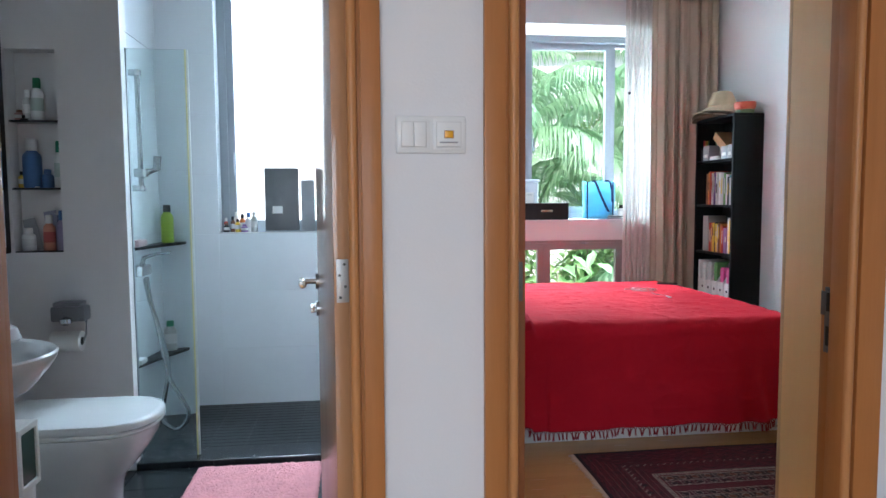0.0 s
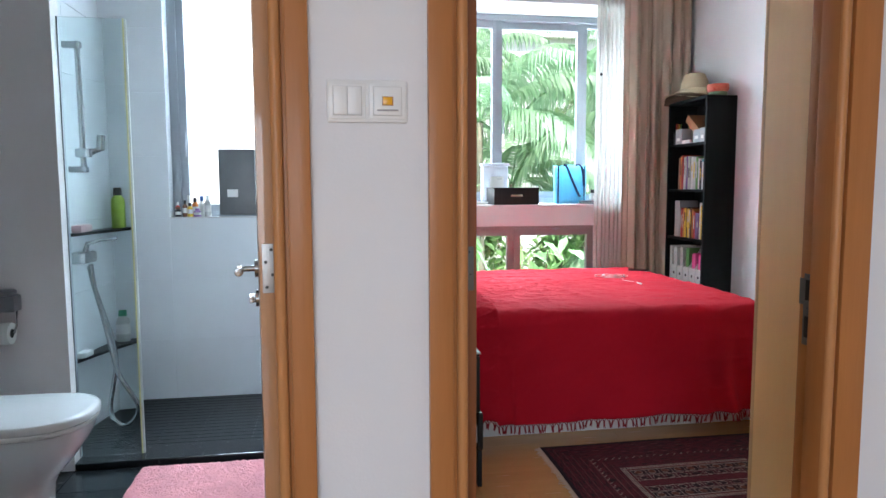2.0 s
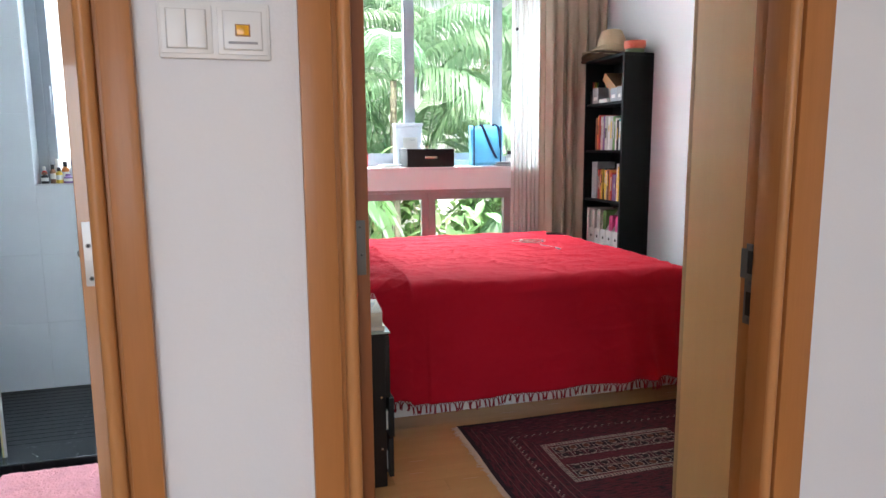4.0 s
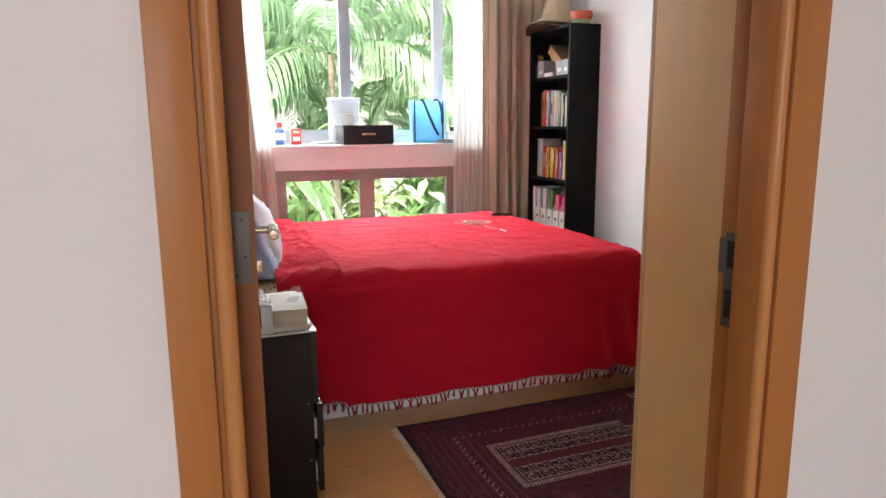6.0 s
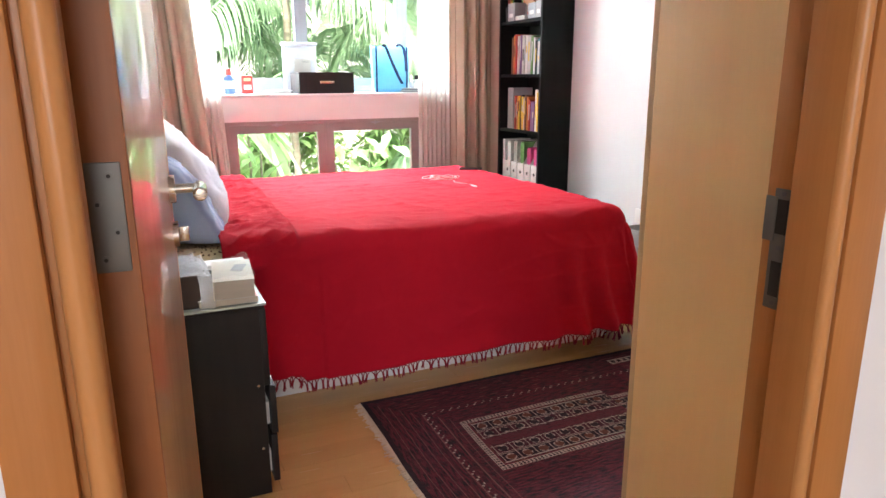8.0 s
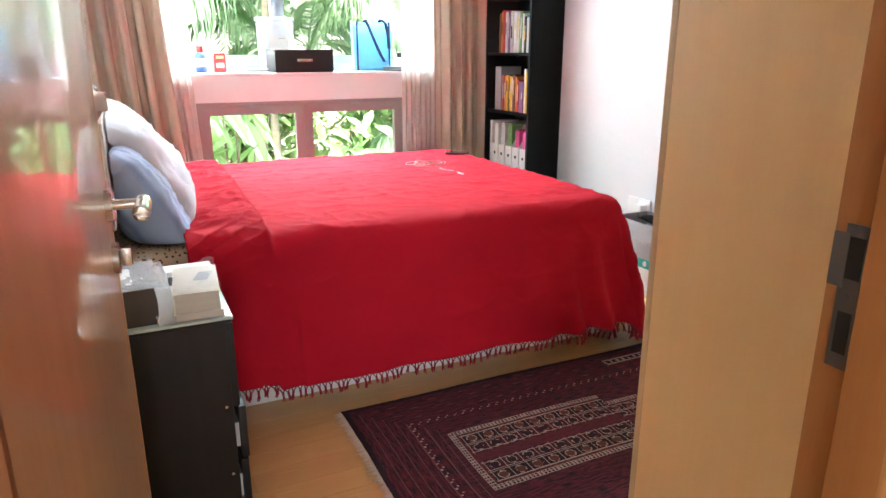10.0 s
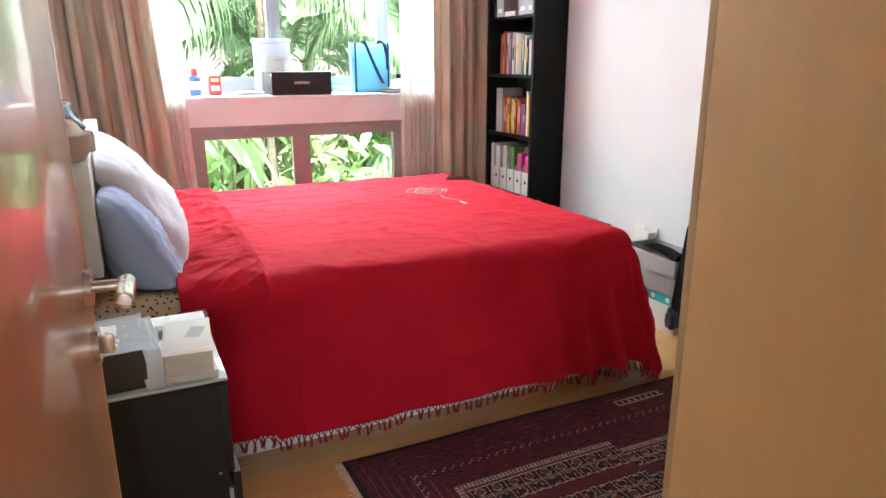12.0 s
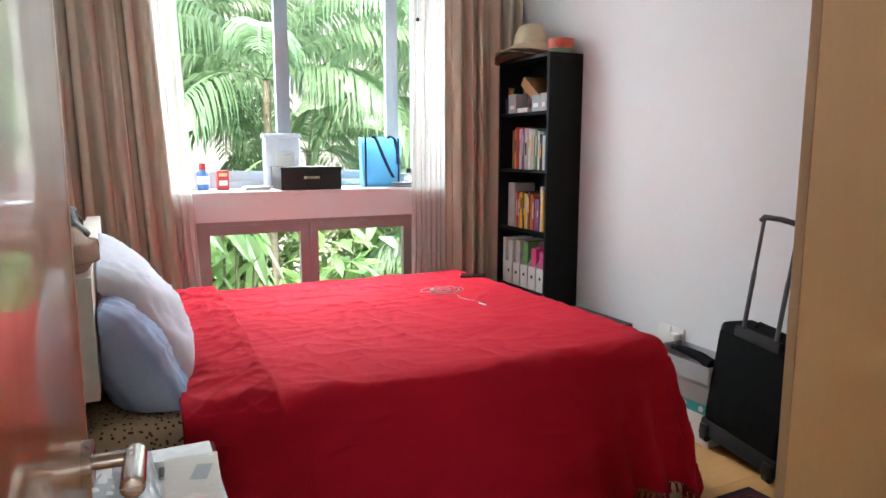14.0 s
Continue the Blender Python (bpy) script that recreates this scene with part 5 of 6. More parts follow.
for yy in (-0.050, 0.044):
    pt = part("plate", box(-0.009, 0.0, yy - 0.043, yy + 0.043, -0.043, 0.043, 0.003), WHITEPLASTIC, so)
    part("switch_rocker", box(-0.012, -0.009, yy - 0.008, yy + 0.008, 0.012, 0.030, 0.001), SWITCHWHITE, pt)
part("plug", box(-0.060, -0.0095, -0.078, -0.026, -0.030, 0.020, 0.006), WHITEPLASTIC, so)
part("cord", tube([(-0.055, -0.05, -0.02), (-0.06, -0.0, -0.045), (-0.045, 0.06, -0.055), (-0.02, 0.10, -0.06)], 0.004, 8), WHITEPLASTIC, so)

# ---- bathroom ----
def dring(cx0, cx1, cy, hw, z, n=28):
    """A D-shaped ring: rounded towards +x, straight at the back."""
    out = []
    for k in range(n):
        a = -math.pi / 2 + math.pi * k / (n - 1)
        L = min(cx1 - cx0, hw * 1.15)
        out.append((cx1 - L + L * max(0.0, math.cos(a)) ** 0.78, cy + hw * math.copysign(abs(math.sin(a)) ** 0.78, math.sin(a)), z))
    return out + [(cx0, cy + hw, z), (cx0, cy - hw, z)]


def loft(rings, cap=True):
    bm = bmesh.new()
    vr = [[bm.verts.new(p) for p in r] for r in rings]
    n = len(vr[0])
    for a, b in zip(vr, vr[1:]):
        for k in range(n):
            bm.faces.new((a[k], a[(k + 1) % n], b[(k + 1) % n], b[k]))
    if cap:
        bm.faces.new(vr[0][::-1])
        bm.faces.new(vr[-1])
    bmesh.ops.recalc_face_normals(bm, faces=bm.faces)
    return bm


TY = 2.805
toilet = thing("toilet", "white porcelain toilet with its lid closed", "toilet")
part("bowl", loft([dring(-1.62, f, TY, w, z) for f, w, z in ((-0.975, 0.145, -0.010), (-0.972, 0.145, 0.09), (-0.965, 0.147, 0.145), (-0.940, 0.158, 0.19),
                                                             (-0.895, 0.178, 0.24), (-0.850, 0.195, 0.30), (-0.822, 0.204, 0.35), (-0.814, 0.206, 0.388))]), PORCELAIN, toilet)
part("seat", loft([dring(-1.40, f, TY, w, z) for f, w, z in ((-0.808, 0.207, 0.391), (-0.802, 0.210, 0.396), (-0.802, 0.210, 0.404), (-0.808, 0.207, 0.408))]), WHITEPLASTIC, toilet)
part("lid", loft([dring(-1.42, f, TY, w, z) for f, w, z in ((-0.804, 0.209, 0.409), (-0.798, 0.213, 0.414), (-0.799, 0.213, 0.432), (-0.806, 0.207, 0.440), (-0.825, 0.190, 0.443))]), PORCELAIN, toilet, "glossy white lid")
part("cistern", box(-1.655, -1.44, TY - 0.19, TY + 0.19, 0.39, 0.80, 0.02), PORCELAIN, toilet)

basin = thing("washbasin", "white porcelain washbasin on a half pedestal", "washbasin")
def bs(z, k):
    return [(-1.27 + 0.385 * k * math.copysign(abs(math.cos(a)) ** 0.9, math.cos(a)), 2.06 + 0.27 * k * math.sin(a), z) for a in (2 * math.pi * i / 40 for i in range(40))]
part("bowl", loft([bs(z, k) for z, k in ((0.66, 0.30), (0.69, 0.62), (0.735, 0.82), (0.79, 0.94), (0.825, 0.995), (0.838, 1.0), (0.843, 0.985), (0.838, 0.93), (0.80, 0.85), (0.74, 0.65), (0.72, 0.3))]), PORCELAIN, basin)
part("pedestal", loft([[(-1.40 + 0.30 * k * math.cos(a), 2.06 + 0.15 * k * math.sin(a), z) for a in (2 * math.pi * i / 28 for i in range(28))] for z, k in ((-0.01, 0.7), (0.2, 0.65), (0.5, 0.75), (0.69, 1.2))]), PORCELAIN, basin)
part("bracket", box(-1.655, -1.35, 1.92, 2.20, 0.68, 0.835, 0.02), PORCELAIN, basin)
cup = solo("soap_dish", lathe([(0.055, 0.0), (0.062, 0.008), (0.050, 0.042), (0.02, 0.056), (0.003, 0.058)], (-1.125, 2.255, 0.842), 24), PORCELAIN, "white rounded soap dish on the basin rim", "soap dish")
cab = thing("bathroom_cabinet", "small white framed cabinet with a green glass door", "cabinet")
part("body", box(-1.10, -0.942, 1.93, 2.045, -0.012, 0.655, 0.004), WHITEPLASTIC, cab)
dr = part("door", boxes((-0.941, -0.927, 1.93, 1.944, 0.47, 0.655), (-0.941, -0.927, 2.031, 2.045, 0.47, 0.655), (-0.941, -0.927, 1.944, 2.031, 0.47, 0.488),
                        (-0.941, -0.927, 1.944, 2.031, 0.637, 0.655), w=0.002), WHITEPLASTIC, cab)
part("glass", box(-0.938, -0.933, 1.944, 2.031, 0.488, 0.637, 0), plain("dark_green_print", (0.06, 0.12, 0.09), 0.15, scale=8), dr)

tp = thing("toilet_roll_holder", "grey plastic and chrome toilet roll holder with a roll", "toilet roll holder", at=(-1.315, PY, 0.775))
part("cover", boxes((-0.075, 0.075, -0.075, 0.0, -0.040, 0.030), (-0.060, 0.060, -0.085, 0.0, 0.030, 0.052), w=0.014), plain("grey_plastic", (0.20, 0.20, 0.21), 0.3), tp)
part("knob", lathe([(0.012, 0), (0.026, 0.012), (0.024, 0.03), (0.004, 0.04)], (0.005, -0.105, -0.05), 20), CHROME, tp)
rl = part("roll", cyl((-0.070, -0.065, -0.130), (0.055, -0.065, -0.130), 0.046, n=32), WHITECARD, tp, "white paper roll")
# The roll's shaded bore is painted as a dark end disc.
part("tube", cyl((0.0545, -0.065, -0.130), (0.0558, -0.065, -0.130), 0.019, n=20), DARKHOLE, rl)
part("arm", tube([(0.06, -0.02, -0.04), (0.068, -0.05, -0.10), (0.062, -0.065, -0.130)], 0.005, 8), CHROME, tp)

mc = thing("mirror_cabinet", "black framed mirror on the bathroom wall", "mirror")
part("mirror_frame", box(-1.658, -1.566, 2.50, 3.285, 1.05, 2.62, 0.003), DARKBROWN, mc)
part("glass", box(-1.566, -1.562, 2.53, 3.235, 1.08, 2.59, 0), MIRROR, mc)

niche = thing("niche_shelf", "dark glass shelves in the wall niche", "shelf")
for z in (1.655, 1.348, 1.056):
    part("shelf", box(NL + 0.002, NR - 0.002, PY + 0.004, PY + 0.083, z - 0.010, z, 0.001), plain("smoked_glass", (0.04, 0.04, 0.045), 0.1), niche)
PEACHPRINT, SPRAYPRINT = plain("rose_print", (0.45, 0.10, 0.08), 0.4), plain("pale_green_print", (0.48, 0.56, 0.50), 0.4)
BLUE, GREENC, WHITEB = COL[4], plain("green_cap", (0.03, 0.26, 0.13), 0.4), WHITEPLASTIC
for lab, x, z, r, h, b, c in (
        ("white spray can with a green cap", -1.455, 1.656, 0.028, 0.195, WHITEB, GREENC), ("small pink jar", -1.535, 1.656, 0.020, 0.05, plain("dusty_pink", (0.42, 0.24, 0.22), 0.5), COL[8]),
        ("clear plastic bottle", -1.495, 1.656, 0.022, 0.14, COL[9], WHITEB), ("blue mouthwash bottle with a white cap", -1.490, 1.349, 0.040, 0.225, BLUE, WHITEB),
        ("white pill bottle", -1.478, 1.349, 0.024, 0.095, WHITEB, WHITEB), ("small yellow bottle with a black cap", -1.530, 1.349, 0.018, 0.075, COL[2], COL[5]),
        ("white spray can with a green cap", -1.372, 1.349, 0.022, 0.215, WHITEB, GREENC), ("blue plastic jar", -1.425, 1.349, 0.026, 0.085, BLUE, BLUE),
        ("peach lotion bottle with a white cap", -1.425, 1.057, 0.026, 0.165, plain("peach", (0.62, 0.27, 0.18), 0.35), WHITEB),
        ("white lotion bottle", -1.520, 1.057, 0.030, 0.105, WHITEB, WHITEB), ("pale purple bottle", -1.372, 1.057, 0.024, 0.185, plain("mauve", (0.32, 0.27, 0.40), 0.3), COL[4])):
    bottle("bottle", lab + " in the wall niche", (x, PY + (0.045 if "pill" in lab or "yellow" in lab or "peach" in lab else 0.055), z), r, h, b, c, group="bottles in the niche",
           band="none" if "blue" in lab or "purple" in lab or "pill" in lab else PEACHPRINT if "peach" in lab else SPRAYPRINT if "spray" in lab else None)

for x, tilt, h, m, lab in ((-1.490, -13, 0.150, GREYCARD, "grey foil sachet leaning in the wall niche"), (-1.398, -10, 0.185, plain("lilac_foil", (0.34, 0.33, 0.44), 0.3), "lilac foil sachet leaning in the wall niche"),
                           (-1.366, -7, 0.165, plain("dark_blue_foil", (0.05, 0.06, 0.16), 0.3), "dark blue foil sachet leaning in the wall niche")):
    sa = thing("sachet", lab, "sachet", "sachets in the niche", at=(x, PY + 0.068, 1.0575))
    sa.matrix_basis = pose(x, PY + 0.068, 1.0575, 0, tilt, 0)
    part("pouch", loft([[(0.030 * k * math.cos(q), 0.008 * t * math.sin(q), z) for q in (2 * math.pi * i / 16 for i in range(16))]
                        for z, k, t in ((0.0, 0.95, 0.3), (h * 0.2, 1.0, 1.0), (h * 0.75, 1.0, 0.9), (h * 0.93, 0.95, 0.2), (h, 0.95, 0.12))]), m, sa)
    part("seal_strip", box(-0.029, 0.029, -0.0016, 0.0016, h, h + 0.010, 0.0004), WHITECARD, sa)
cp = thing("comb_clip", "black hair clip on the niche shelf", "hair clip", at=(-1.505, PY + 0.040, 1.6555))
part("jaw", boxes((-0.018, 0.018, -0.010, 0.010, 0.0, 0.010), (-0.012, 0.012, -0.006, 0.006, 0.010, 0.026), w=0.004), BLACKPLASTIC, cp)
gp = thing("shower_screen", "fixed clear glass shower screen", "shower screen")
part("glass", box(PE + 0.002, -0.800, 3.371, 3.379, 0.031, 1.998, 0.001), SHOWERGLASS, gp).visible_shadow = False
part("edge_seal", box(-0.800, -0.793, 3.369, 3.381, 0.031, 1.998, 0.002), plain("yellowed_seal", (0.80, 0.77, 0.42), 0.4, sub=0.5), gp, "yellowed plastic edge seal")
part("edge_strip", box(-0.793, -0.784, 3.370, 3.380, 0.031, 1.998, 0.002), plain("pale_seal", (0.80, 0.83, 0.80), 0.3, sub=0.5), gp)
part("wall_profile", box(PE, PE + 0.004, 3.361, 3.389, 0.031, 1.998, 0.001), ALU, gp)

sh = thing("shower_set", "chrome shower rail with hand shower and hose", "shower")
XS, YS = SX, 4.00
part("rail", cyl((XS + 0.055, YS, 1.36), (XS + 0.055, YS, 1.985), 0.011, n=16), CHROME, sh)
for z in (1.965, 1.345):
    part("bracket", boxes((XS, XS + 0.07, YS - 0.018, YS + 0.018, z - 0.016, z + 0.016), w=0.006), CHROME, sh)
hd = part("hand_shower", tube([(XS + 0.05, YS, 1.43), (XS + 0.09, YS, 1.435), (XS + 0.12, YS, 1.45), (XS + 0.125, YS, 1.52)], 0.016, 14), CHROME, sh)
part("slider", box(XS + 0.03, XS + 0.085, YS - 0.022, YS + 0.022, 1.405, 1.452, 0.008), CHROME, sh)
mx = part("mixer_body", boxes((XS, XS + 0.075, YS - 0.10, YS + 0.05, 0.865, 0.925), w=0.015), CHROME, sh)
part("mixer_lever", tube([(XS + 0.05, YS - 0.02, 0.925), (XS + 0.06, YS - 0.02, 0.965), (XS + 0.11, YS - 0.02, 0.985), (XS + 0.17, YS - 0.02, 0.990)], 0.012, 12, 0.6), CHROME, sh)
HOSE = [(0.071, 0.86), (0.080, 0.74), (0.100, 0.62), (0.131, 0.41), (0.155, 0.27), (0.200, 0.16), (0.222, 0.09), (0.205, 0.025), (0.165, -0.005),
        (0.125, 0.030), (0.113, 0.10), (0.125, 0.20), (0.140, 0.33), (0.128, 0.45), (0.098, 0.60), (0.068, 0.74), (0.052, 0.86)]
hose = []
for k in range(len(HOSE) - 1):
    p0, p1, p2, p3 = (HOSE[min(max(k + j, 0), len(HOSE) - 1)] for j in (-1, 0, 1, 2))
    for m in range(6):
        q = m / 6
        c = [0.5 * (2 * b + (c2 - a) * q + (2 * a - 5 * b + 4 * c2 - d) * q * q + (3 * b - a - 3 * c2 + d) * q ** 3) for a, b, c2, d in zip(p0, p1, p2, p3)]
        hose.append((XS + c[0], YS - 0.03 + 0.0004 * (6 * k + m), c[1]))
part("hose", tube(hose, 0.0095, 10), CHROME, sh)

for z, lab in ((1.022, "upper"), (0.372, "lower")):
    bm = bmesh.new()
    pts = [(SX + 0.005, BY - 0.006), (SX + 0.005, BY - 0.56), (SX + 0.02, BY - 0.56), (SX + 0.100, BY - 0.05), (SX + 0.100, BY - 0.006)]
    a, b = [bm.verts.new((x, y, z - 0.016)) for x, y in pts], [bm.verts.new((x, y, z)) for x, y in pts]
    bm.faces.new(a[::-1]), bm.faces.new(b)
    for k in range(5):
        bm.faces.new((a[k], a[(k + 1) % 5], b[(k + 1) % 5], b[k]))
    bmesh.ops.recalc_face_normals(bm, faces=bm.faces)
    solo("corner_shelf", bm, BLACKTILE, "dark stone corner shelf in the shower", "shelf", "shower corner shelves", smooth=False)
bottle("bottle", "lime green shampoo bottle with a black cap", (SX + 0.050, BY - 0.075, 1.022), 0.024, 0.225, plain("lime_plastic", (0.36, 0.50, 0.06), 0.3), BLACKPLASTIC, 0.2, band="none")
solo("soap_tray", box(SX + 0.008, SX + 0.050, BY - 0.50, BY - 0.36, 1.022, 1.062, 0.012), plain("pink_soap_tray", (0.55, 0.35, 0.36), 0.4), "pale pink soap tray on the shower shelf", "soap tray")
bottle("bottle", "clear bottle with a green cap on the shower shelf", (SX + 0.048, BY - 0.075, 0.372), 0.024, 0.18, COL[9], GREENC, 0.2)
solo("scrub_brush", box(SX + 0.005, SX + 0.045, BY - 0.50, BY - 0.40, 0.372, 0.402, 0.01), WHITEPLASTIC, "white scrubbing brush on the shower shelf", "brush")

mt = thing("bath_mat", "pink tufted cotton bath mat", "bath mat", at=(-0.475, 2.985, 0.0))


def matf(u, v):
    x, yy = -0.295 + 0.585 * u, -0.27 + 0.535 * v
    e = min(u, 1 - u) * 0.58, min(v, 1 - v) * 0.53
    h = 0.004 + 0.016 * min(1, min(e) / 0.018) ** 0.5
    return (x + 0.006 * noise.noise(Vector((9 * u, 40 * v, 1))), yy + 0.006 * noise.noise(Vector((40 * u, 9 * v, 2))), h + 0.005 * noise.noise(Vector((u * 45, v * 45, 0))))


part("mat_top", grid(matf, 130, 120), PINKMAT, mt)
part("backing", box(-0.292, 0.287, -0.267, 0.262, 0.0005, 0.004, 0.001), PINKMAT, mt)

# on the bathroom sill
lp = thing("laptop_box", "dark grey upright case with a white patch on the sill", "case", at=(-0.482, BY + 0.045, 1.082))
part("body", box(-0.108, 0.108, -0.016, 0.016, 0.008, 0.412, 0.006), plain("graphite_metal", (0.15, 0.155, 0.16), 0.4, metal=0.5), lp)
part("foot", box(-0.110, 0.112, -0.022, 0.022, 0, 0.008, 0.003), ALU, lp)
part("patch", box(-0.060, 0.004, -0.0175, -0.016, 0.118, 0.165, 0.001), WHITEPLASTIC, lp)
gb = thing("toiletry_box", "grey toiletry box on the window sill", "box", at=(-0.315, BY + 0.05, 1.082))
part("body", box(-0.042, 0.042, -0.03, 0.03, 0, 0.335, 0.004), plain("silver_card", (0.33, 0.34, 0.35), 0.4), gb)
part("label", box(-0.030, 0.030, -0.0315, -0.03, 0.11, 0.20, 0), GREYCARD, gb)
for k, (x, yy, r, h, b, c) in enumerate(((-0.835, 0.02, 0.018, 0.06, COL[5], COL[8]), (-0.800, 0.045, 0.014, 0.10, COL[8], COL[5]), (-0.765, 0.02, 0.016, 0.085, COL[2], COL[5]),
                                         (-0.740, 0.05, 0.018, 0.115, COL[1], COL[5]), (-0.722, 0.015, 0.022, 0.05, COL[7], COL[7]), (-0.700, 0.05, 0.020, 0.125, WHITEB, COL[4]),
                                         (-0.662, 0.03, 0.020, 0.13, COL[9], WHITEB), (-0.845, 0.06, 0.014, 0.09, COL[0], COL[6]), (-0.78, 0.07, 0.018, 0.13, WHITEB, WHITEB))):
    bottle("bottle", "small cosmetic bottle on the bathroom sill", (x, BY + yy + 0.012, 1.082), r, h, b, c, group="cosmetics on the bathroom sill")

# ---- garden ----
GZ = -3.2
structure("ground", box(-400, 400, 5.8, 900, GZ - 0.3, GZ, 0), GRASS, "green lawn below the windows", "ground")


def frond(rnd, length, rise, bend, az, leaf=0.66, n=84):
    """One palm leaf: an arching rib, its leaflets reaching out and then hanging; verts and faces."""
    vs, fs = [], []
    ca, sa = math.cos(az), math.sin(az)
    side = Vector((-sa, ca, 0))
    pts, p = [Vector((0, 0, 0))], Vector((0, 0, 0))
    for i in range(n):
        e = rise - bend * ((i + 0.5) / n) ** 1.25
        p = p + Vector((ca * math.cos(e), sa * math.cos(e), math.sin(e))) * (length / n)
        pts.append(p)
    tilt = rnd.uniform(-0.25, 0.25)
    for i in range(n):
        t = (i + 0.5) / n
        p, q = pts[i], pts[i + 1]
        d = (q - p).normalized()
        k = len(vs)
        w = 0.020 * (1 - 0.8 * t)
        h = Vector((0, 0, w))
        vs += [p - side * w, p + h, p + side * w, q - side * w * 0.98, q + h * 0.98, q + side * w * 0.98]
        fs += [(k, k + 1, k + 4, k + 3), (k + 1, k + 2, k + 5, k + 4)]
        if t < 0.16:
            continue
        ll = leaf * math.sin(math.pi * min(0.96, 0.20 + 0.76 * t)) ** 0.6 * rnd.uniform(0.85, 1.12)
        up = side.cross(d)
        if up.z < 0:
            up = -up
        for s in (-1, 1):
            if rnd.random() < 0.05:
                continue
            out = (side * s + d * rnd.uniform(0.45, 0.75) + up * (0.30 + s * tilt)).normalized()
            hang = rnd.uniform(0.75, 1.25)
            wd = (d * 0.9 + up * 0.3) * rnd.uniform(0.013, 0.019)
            k = len(vs)
            a = p + d * rnd.uniform(0, 0.03)
            for j, (g, wk) in enumerate(((0.0, 0.45), (0.28, 1.0), (0.55, 1.0), (0.80, 0.7))):
                c = a + out * ll * g * (1 - 0.28 * g) - Vector((0, 0, ll * 0.72 * hang * g ** 2.1))
                vs += [c - wd * wk, c + wd * wk]
                if j:
                    m = k + 2 * j
                    fs.append((m - 2, m - 1, m + 1, m))
            vs.append(a + out * ll * 0.70 - Vector((0, 0, ll * 0.80 * hang)))
            fs.append((k + 6, k + 7, k + 8))
    return vs, fs


def palm(x, y, crown, seed, fronds=15, length=2.6, trunk=0.10, lean=0.0, az0=0.0):
    rnd = random.Random(seed)
    tr = thing("palm_tree", "garden palm with arching feathery fronds", "palm tree", "palms in the garden", at=(x, y, GZ))
    top = crown - GZ
    pts = [(lean * (1 - (k / 10)) ** 2, 0.05 * math.sin(k), top * k / 10) for k in range(11)]
    part("trunk", tube(pts, trunk * 0.7, 14, 0.7), BARK, tr)
    vs, fs = [], []
    for k in range(fronds):
        az = az0 + k * 2.39996 + rnd.uniform(-0.2, 0.2)
        age = k / fronds
        v, f = frond(rnd, length * rnd.uniform(0.85, 1.1), 1.25 - 1.15 * age, 1.35 + 0.45 * rnd.random(), az)
        o = len(vs)
        vs += [(p.x, p.y, p.z + top) for p in v]
        fs += [tuple(i + o for i in q) for q in f]
    me = bpy.data.meshes.new("crown")
    me.from_pydata(vs, [], fs)
    me.materials.append(LEAFGREEN)
    ob = new("crown", me)
    ob.parent = tr
    return tr


for x, y, c, s, n, ln, a0 in ((2.16, 9.5, 2.15, 1, 13, 2.3, 0.4), (4.75, 9.6, 2.35, 2, 14, 2.6, 2.9), (3.3, 12.0, 1.3, 3, 13, 2.3, 1.1), (0.9, 11.5, 2.0, 4, 12, 2.2, 0.2),
                              (6.4, 12.5, 3.2, 5, 14, 2.7, 2.9), (1.6, 14.0, 3.4, 6, 14, 2.7, 1.9), (4.4, 8.4, 0.35, 7, 12, 1.8, 2.3), (2.9, 15.5, 3.6, 9, 14, 2.8, 0.9),
                              (8.2, 15.0, 2.2, 10, 14, 2.8, 2.5)):
    palm(x, y, c, s, n, ln, 0.09, 0.25, a0)


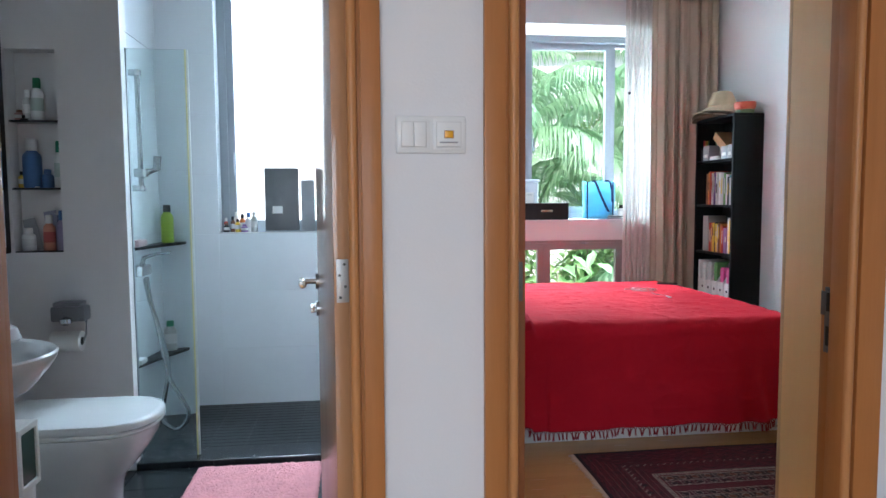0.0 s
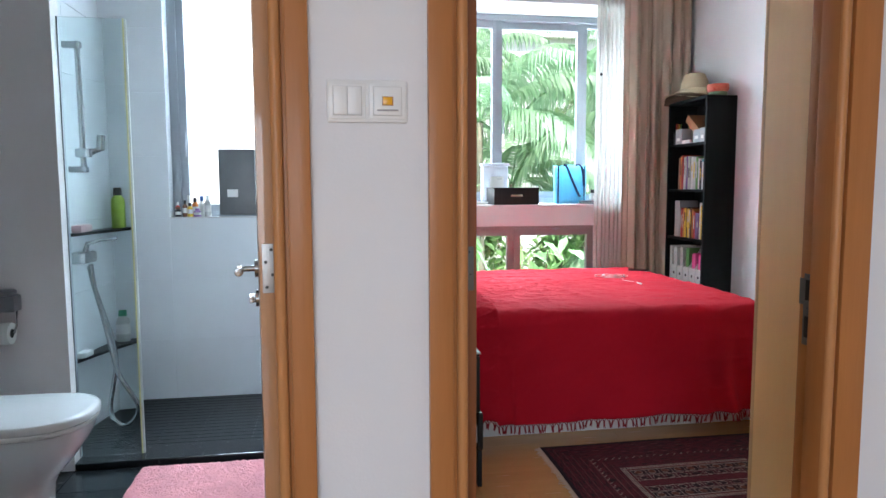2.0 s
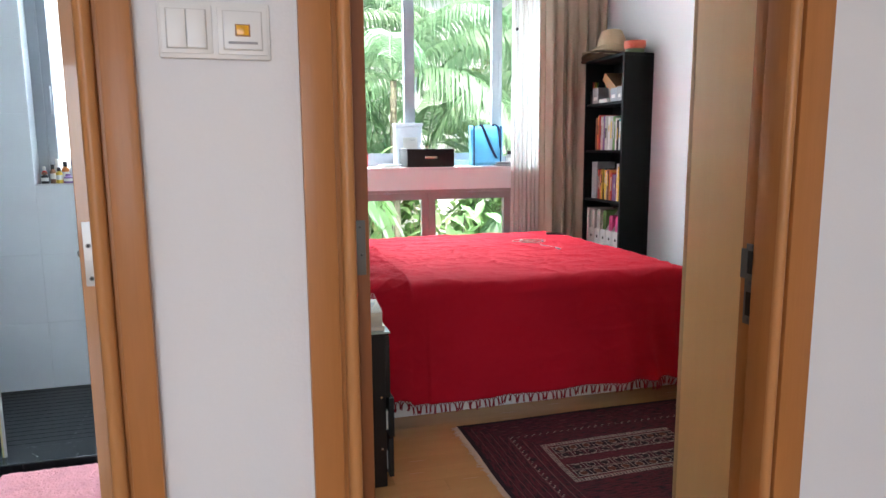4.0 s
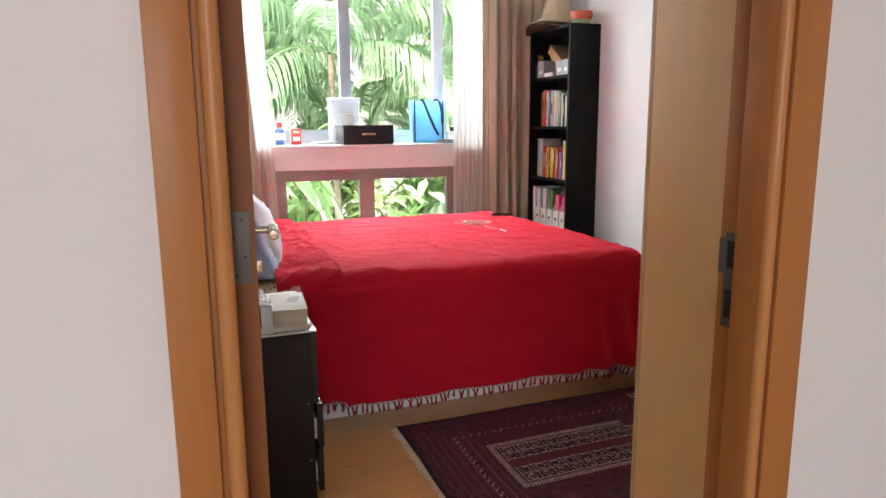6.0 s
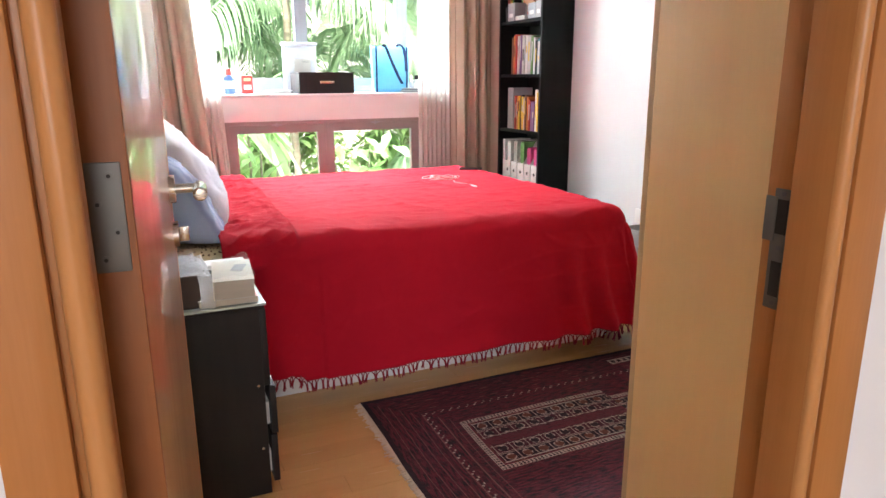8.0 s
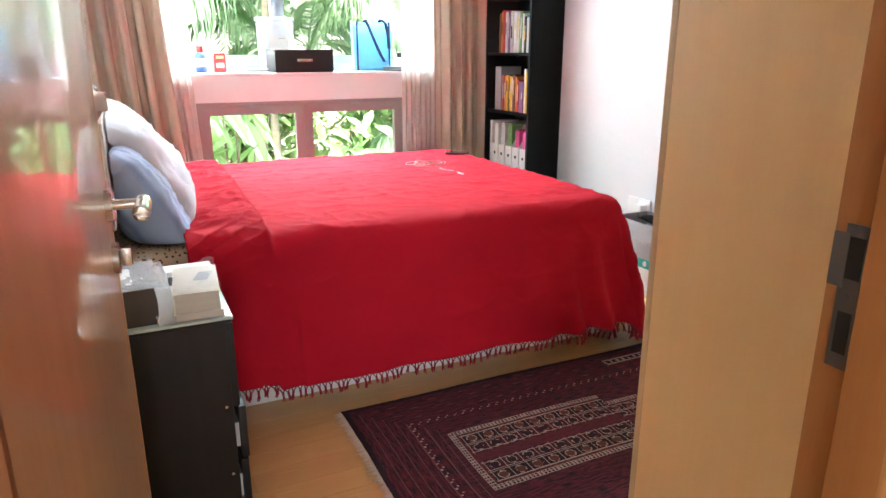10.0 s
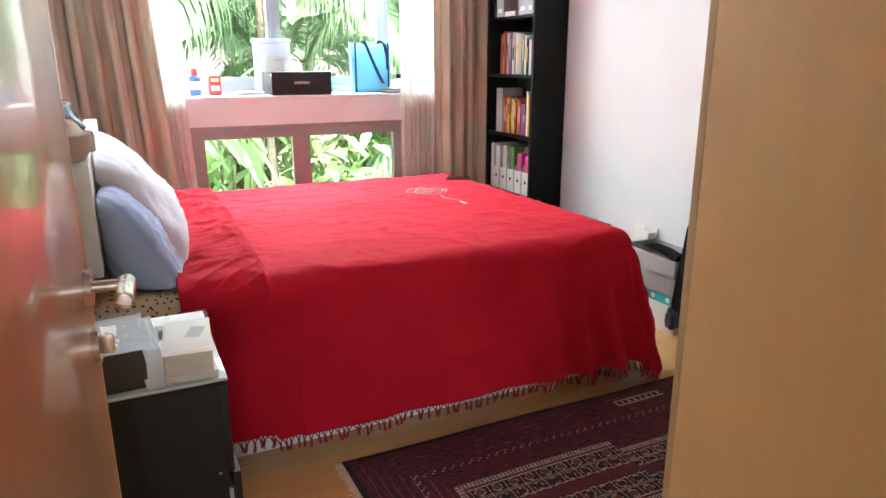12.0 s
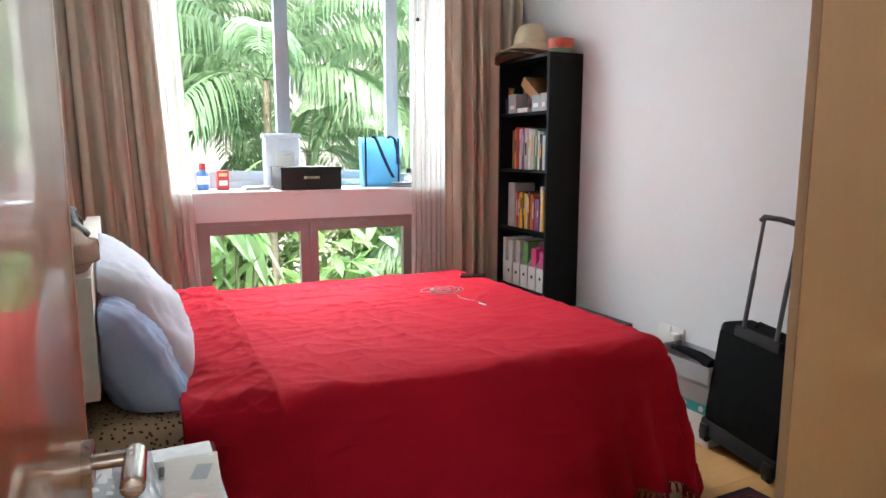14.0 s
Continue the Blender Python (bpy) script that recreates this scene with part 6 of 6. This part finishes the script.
def leafy(name, label, x, y, z, spread_xyz, count, leaf, width, material, seed, stems=7, down=0.5):
    """A bush: stems from the ground and many single pointed leaves."""
    rnd = random.Random(seed)
    t = thing(name, label, "shrub", at=(x, y, GZ))
    vs, fs = [], []
    stem_tops = []
    for k in range(stems):
        ex, ey, ez = (rnd.uniform(-1, 1) * spread_xyz[0], rnd.uniform(-1, 1) * spread_xyz[1], z - GZ + rnd.uniform(-0.6, 1) * spread_xyz[2])
        stem_tops.append((ex, ey, ez))
        part("stem", tube([(ex * 0.15, ey * 0.15, 0), (ex * 0.4, ey * 0.5, ez * 0.5), (ex, ey, ez)], 0.022, 8, 0.4), BARK, t)
    for k in range(count):
        sx, sy, sz = stem_tops[rnd.randrange(stems)]
        h = rnd.random() ** 0.5
        base = Vector((sx * h + rnd.gauss(0, 0.13), sy * h + rnd.gauss(0, 0.13), sz - (1 - h) * spread_xyz[2] * 1.6 + rnd.gauss(0, 0.12)))
        az = rnd.uniform(0, 6.283)
        d = Vector((math.cos(az), math.sin(az), rnd.uniform(-down * 1.6, 0.5 - down * 0.5))).normalized()
        sd = d.cross(Vector((0, 0, 1))).normalized()
        L, W = leaf * rnd.uniform(0.6, 1.1), width * rnd.uniform(0.7, 1.1)
        dn = Vector((0, 0, -L * 0.22))
        o = len(vs)
        m1, m2 = base + d * L * 0.35 + dn * 0.12, base + d * L * 0.7 + dn * 0.5
        lift = sd.cross(d) * W * 0.18
        vs += [base, m1 + sd * W + lift, m1, m1 - sd * W + lift, m2 + sd * W * 0.75 + lift, m2, m2 - sd * W * 0.75 + lift, base + d * L + dn]
        fs += [tuple(o + i for i in q) for q in ((0, 1, 2), (0, 2, 3), (1, 4, 5, 2), (2, 5, 6, 3), (4, 7, 5), (5, 7, 6))]
    me = bpy.data.meshes.new("leaves")
    me.from_pydata(vs, [], fs)
    me.materials.append(material)
    ob = new("leaves", me)
    ob.parent = t
    tagged(ob, kind="stuff")
    return t


leafy("shrub", "broad-leaved green shrub just outside the window", 1.25, 7.0, 0.75, (0.45, 0.30, 0.45), 90, 0.50, 0.075, BROADGREEN, 21, down=1.0)
leafy("shrub", "bright green shrub below the window", 2.3, 7.7, 0.15, (0.8, 0.4, 0.45), 240, 0.42, 0.068, BROADGREEN, 22)
leafy("shrub", "dense green shrub in the garden", 3.8, 10.2, 0.0, (1.4, 0.6, 0.9), 900, 0.30, 0.055, BROADGREEN, 23, 10)
for k, (x, y, z, s) in enumerate(((9.5, 21.0, 3.0, 3.0), (5.5, 16.5, 0.4, 2.2), (2.4, 16.0, 0.2, 1.8))):
    leafy("tree", "leafy green tree at the garden's edge", x, y, z, (s, 1.2, s * 0.75), 2600, 0.34, 0.075, FARGREEN, 40 + k, 14, 0.4)


def house(x0, x1, y0, y1, top, label):
    h = thing("house", label, "house")
    part("wall", box(x0, x1, y0, y1, GZ, top, 0), PALEWALL, h)
    part("roof", box(x0 - 0.3, x1 + 0.3, y0 - 0.3, y1 + 0.3, top, top + 0.25, 0.02), PALEWALL, h)
    return h


# Made-up building: whitens the bathroom window and reflects sun into the room.
house(-14.0, 0.15, 9.2, 16.0, 6.5, "pale block added as a bright white view outside the bathroom window")
# Backdrop added for bright gaps in the foliage and reflected light.
house(0.6, 30.0, 26.0, 34.0, 7.0, "pale block added behind the garden for bright gaps between the fronds")

# ---- small pieces of the floors and walls ----
TILEME = {}


def slab(name, sx, sy, sz, material, gap=0.0008):
    key = (name, round(sx, 3), round(sy, 3), round(sz, 3), material.name)
    if key not in TILEME:
        bm = box(gap, sx - gap, gap, sy - gap, -sz, 0, 0.0008, seg=1)
        me = bpy.data.meshes.new(name)
        bm.to_mesh(me)
        bm.free()
        me.materials.append(material)
        TILEME[key] = me
    return new(name, TILEME[key])


def vary_by_piece(m, amount):
    """Let single pieces differ a little in tone."""
    n, l = m.node_tree.nodes, m.node_tree.links
    b = n["Principled BSDF"]
    src = b.inputs["Base Color"].links[0].from_socket
    oi, hs, mr = n.new("ShaderNodeObjectInfo"), n.new("ShaderNodeHueSaturation"), n.new("ShaderNodeMapRange")
    mr.inputs["To Min"].default_value, mr.inputs["To Max"].default_value = 1 - amount, 1 + amount
    l.new(oi.outputs["Random"], mr.inputs["Value"])
    l.new(mr.outputs[0], hs.inputs["Value"])
    l.new(src, hs.inputs["Color"])
    l.new(hs.outputs[0], b.inputs["Base Color"])


vary_by_piece(PARQUET, 0.05)
vary_by_piece(BLACKTILE, 0.15)
vary_by_piece(TILEWALL, 0.012)
rnd = random.Random(2)
PW, PL = 0.099, 0.90
row = 0
y = YB
while y < YW - 0.01:
    x = XL - rnd.uniform(0.1, 0.8)
    w = min(PW, YW - y)
    while x < XR:
        a, b = max(x, XL), min(x + PL, XR)
        if b - a > 0.02:
            p = slab("plank", b - a, w, 0.0035, PARQUET, 0.0003)
            p.parent = bed_floor
            p.location = (a, y, 0.0)
        x += PL
    y += PW
TS = 0.30
for i in range(6):
    for j in range(6):
        x0, y0 = -1.66 + TS * i, YB + 0.004 + TS * j
        x1, y1 = min(x0 + TS, -0.021), min(y0 + TS, PY - 0.006)
        if x1 - x0 > 0.02 and y1 - y0 > 0.02:
            p = slab("tile", x1 - x0, y1 - y0, 0.011, BLACKTILE, 0.0015)
            p.parent, p.location = bath_floor, (x0, y0, -0.0005)
for j in range(19):
    p = slab("slat", -0.022 - SX, 0.050, 0.018, BLACKTILE, 0.0013)
    p.parent, p.location = shower_floor, (SX + 0.001, PY + 0.165 + 0.0515 * j, -0.039)
for zrow, (z0, z1) in enumerate(((-0.045, 0.33), (0.33, 0.705), (0.705, 1.074), (1.074, 1.45), (1.45, 1.825), (1.825, 2.2), (2.2, 2.575), (2.575, 2.88))):
    for x0, x1 in ((SX + 0.001, -0.875), (-0.875, -0.275), (-0.275, -0.022)):
        if z0 > 1.0 and x0 > -0.9:
            continue
        p = slab("tile", x1 - x0, z1 - z0, 0.0035, TILEWALL, 0.001)
        p.parent = bpy.data.objects["wall_bathroom_window"]
        p.matrix_basis = pose(x0, BY - 0.004, z0, 90, 0, 0)
    for y0, y1 in ((PY + 0.091, PY + 0.591), (PY + 0.591, BY - 0.005)):
        p = slab("tile", y1 - y0, z1 - z0, 0.0035, TILEWALL, 0.001)
        p.parent = bpy.data.objects["wall_shower_left"]
        p.matrix_basis = pose(SX + 0.004, y0, z0, 90, 0, 90)
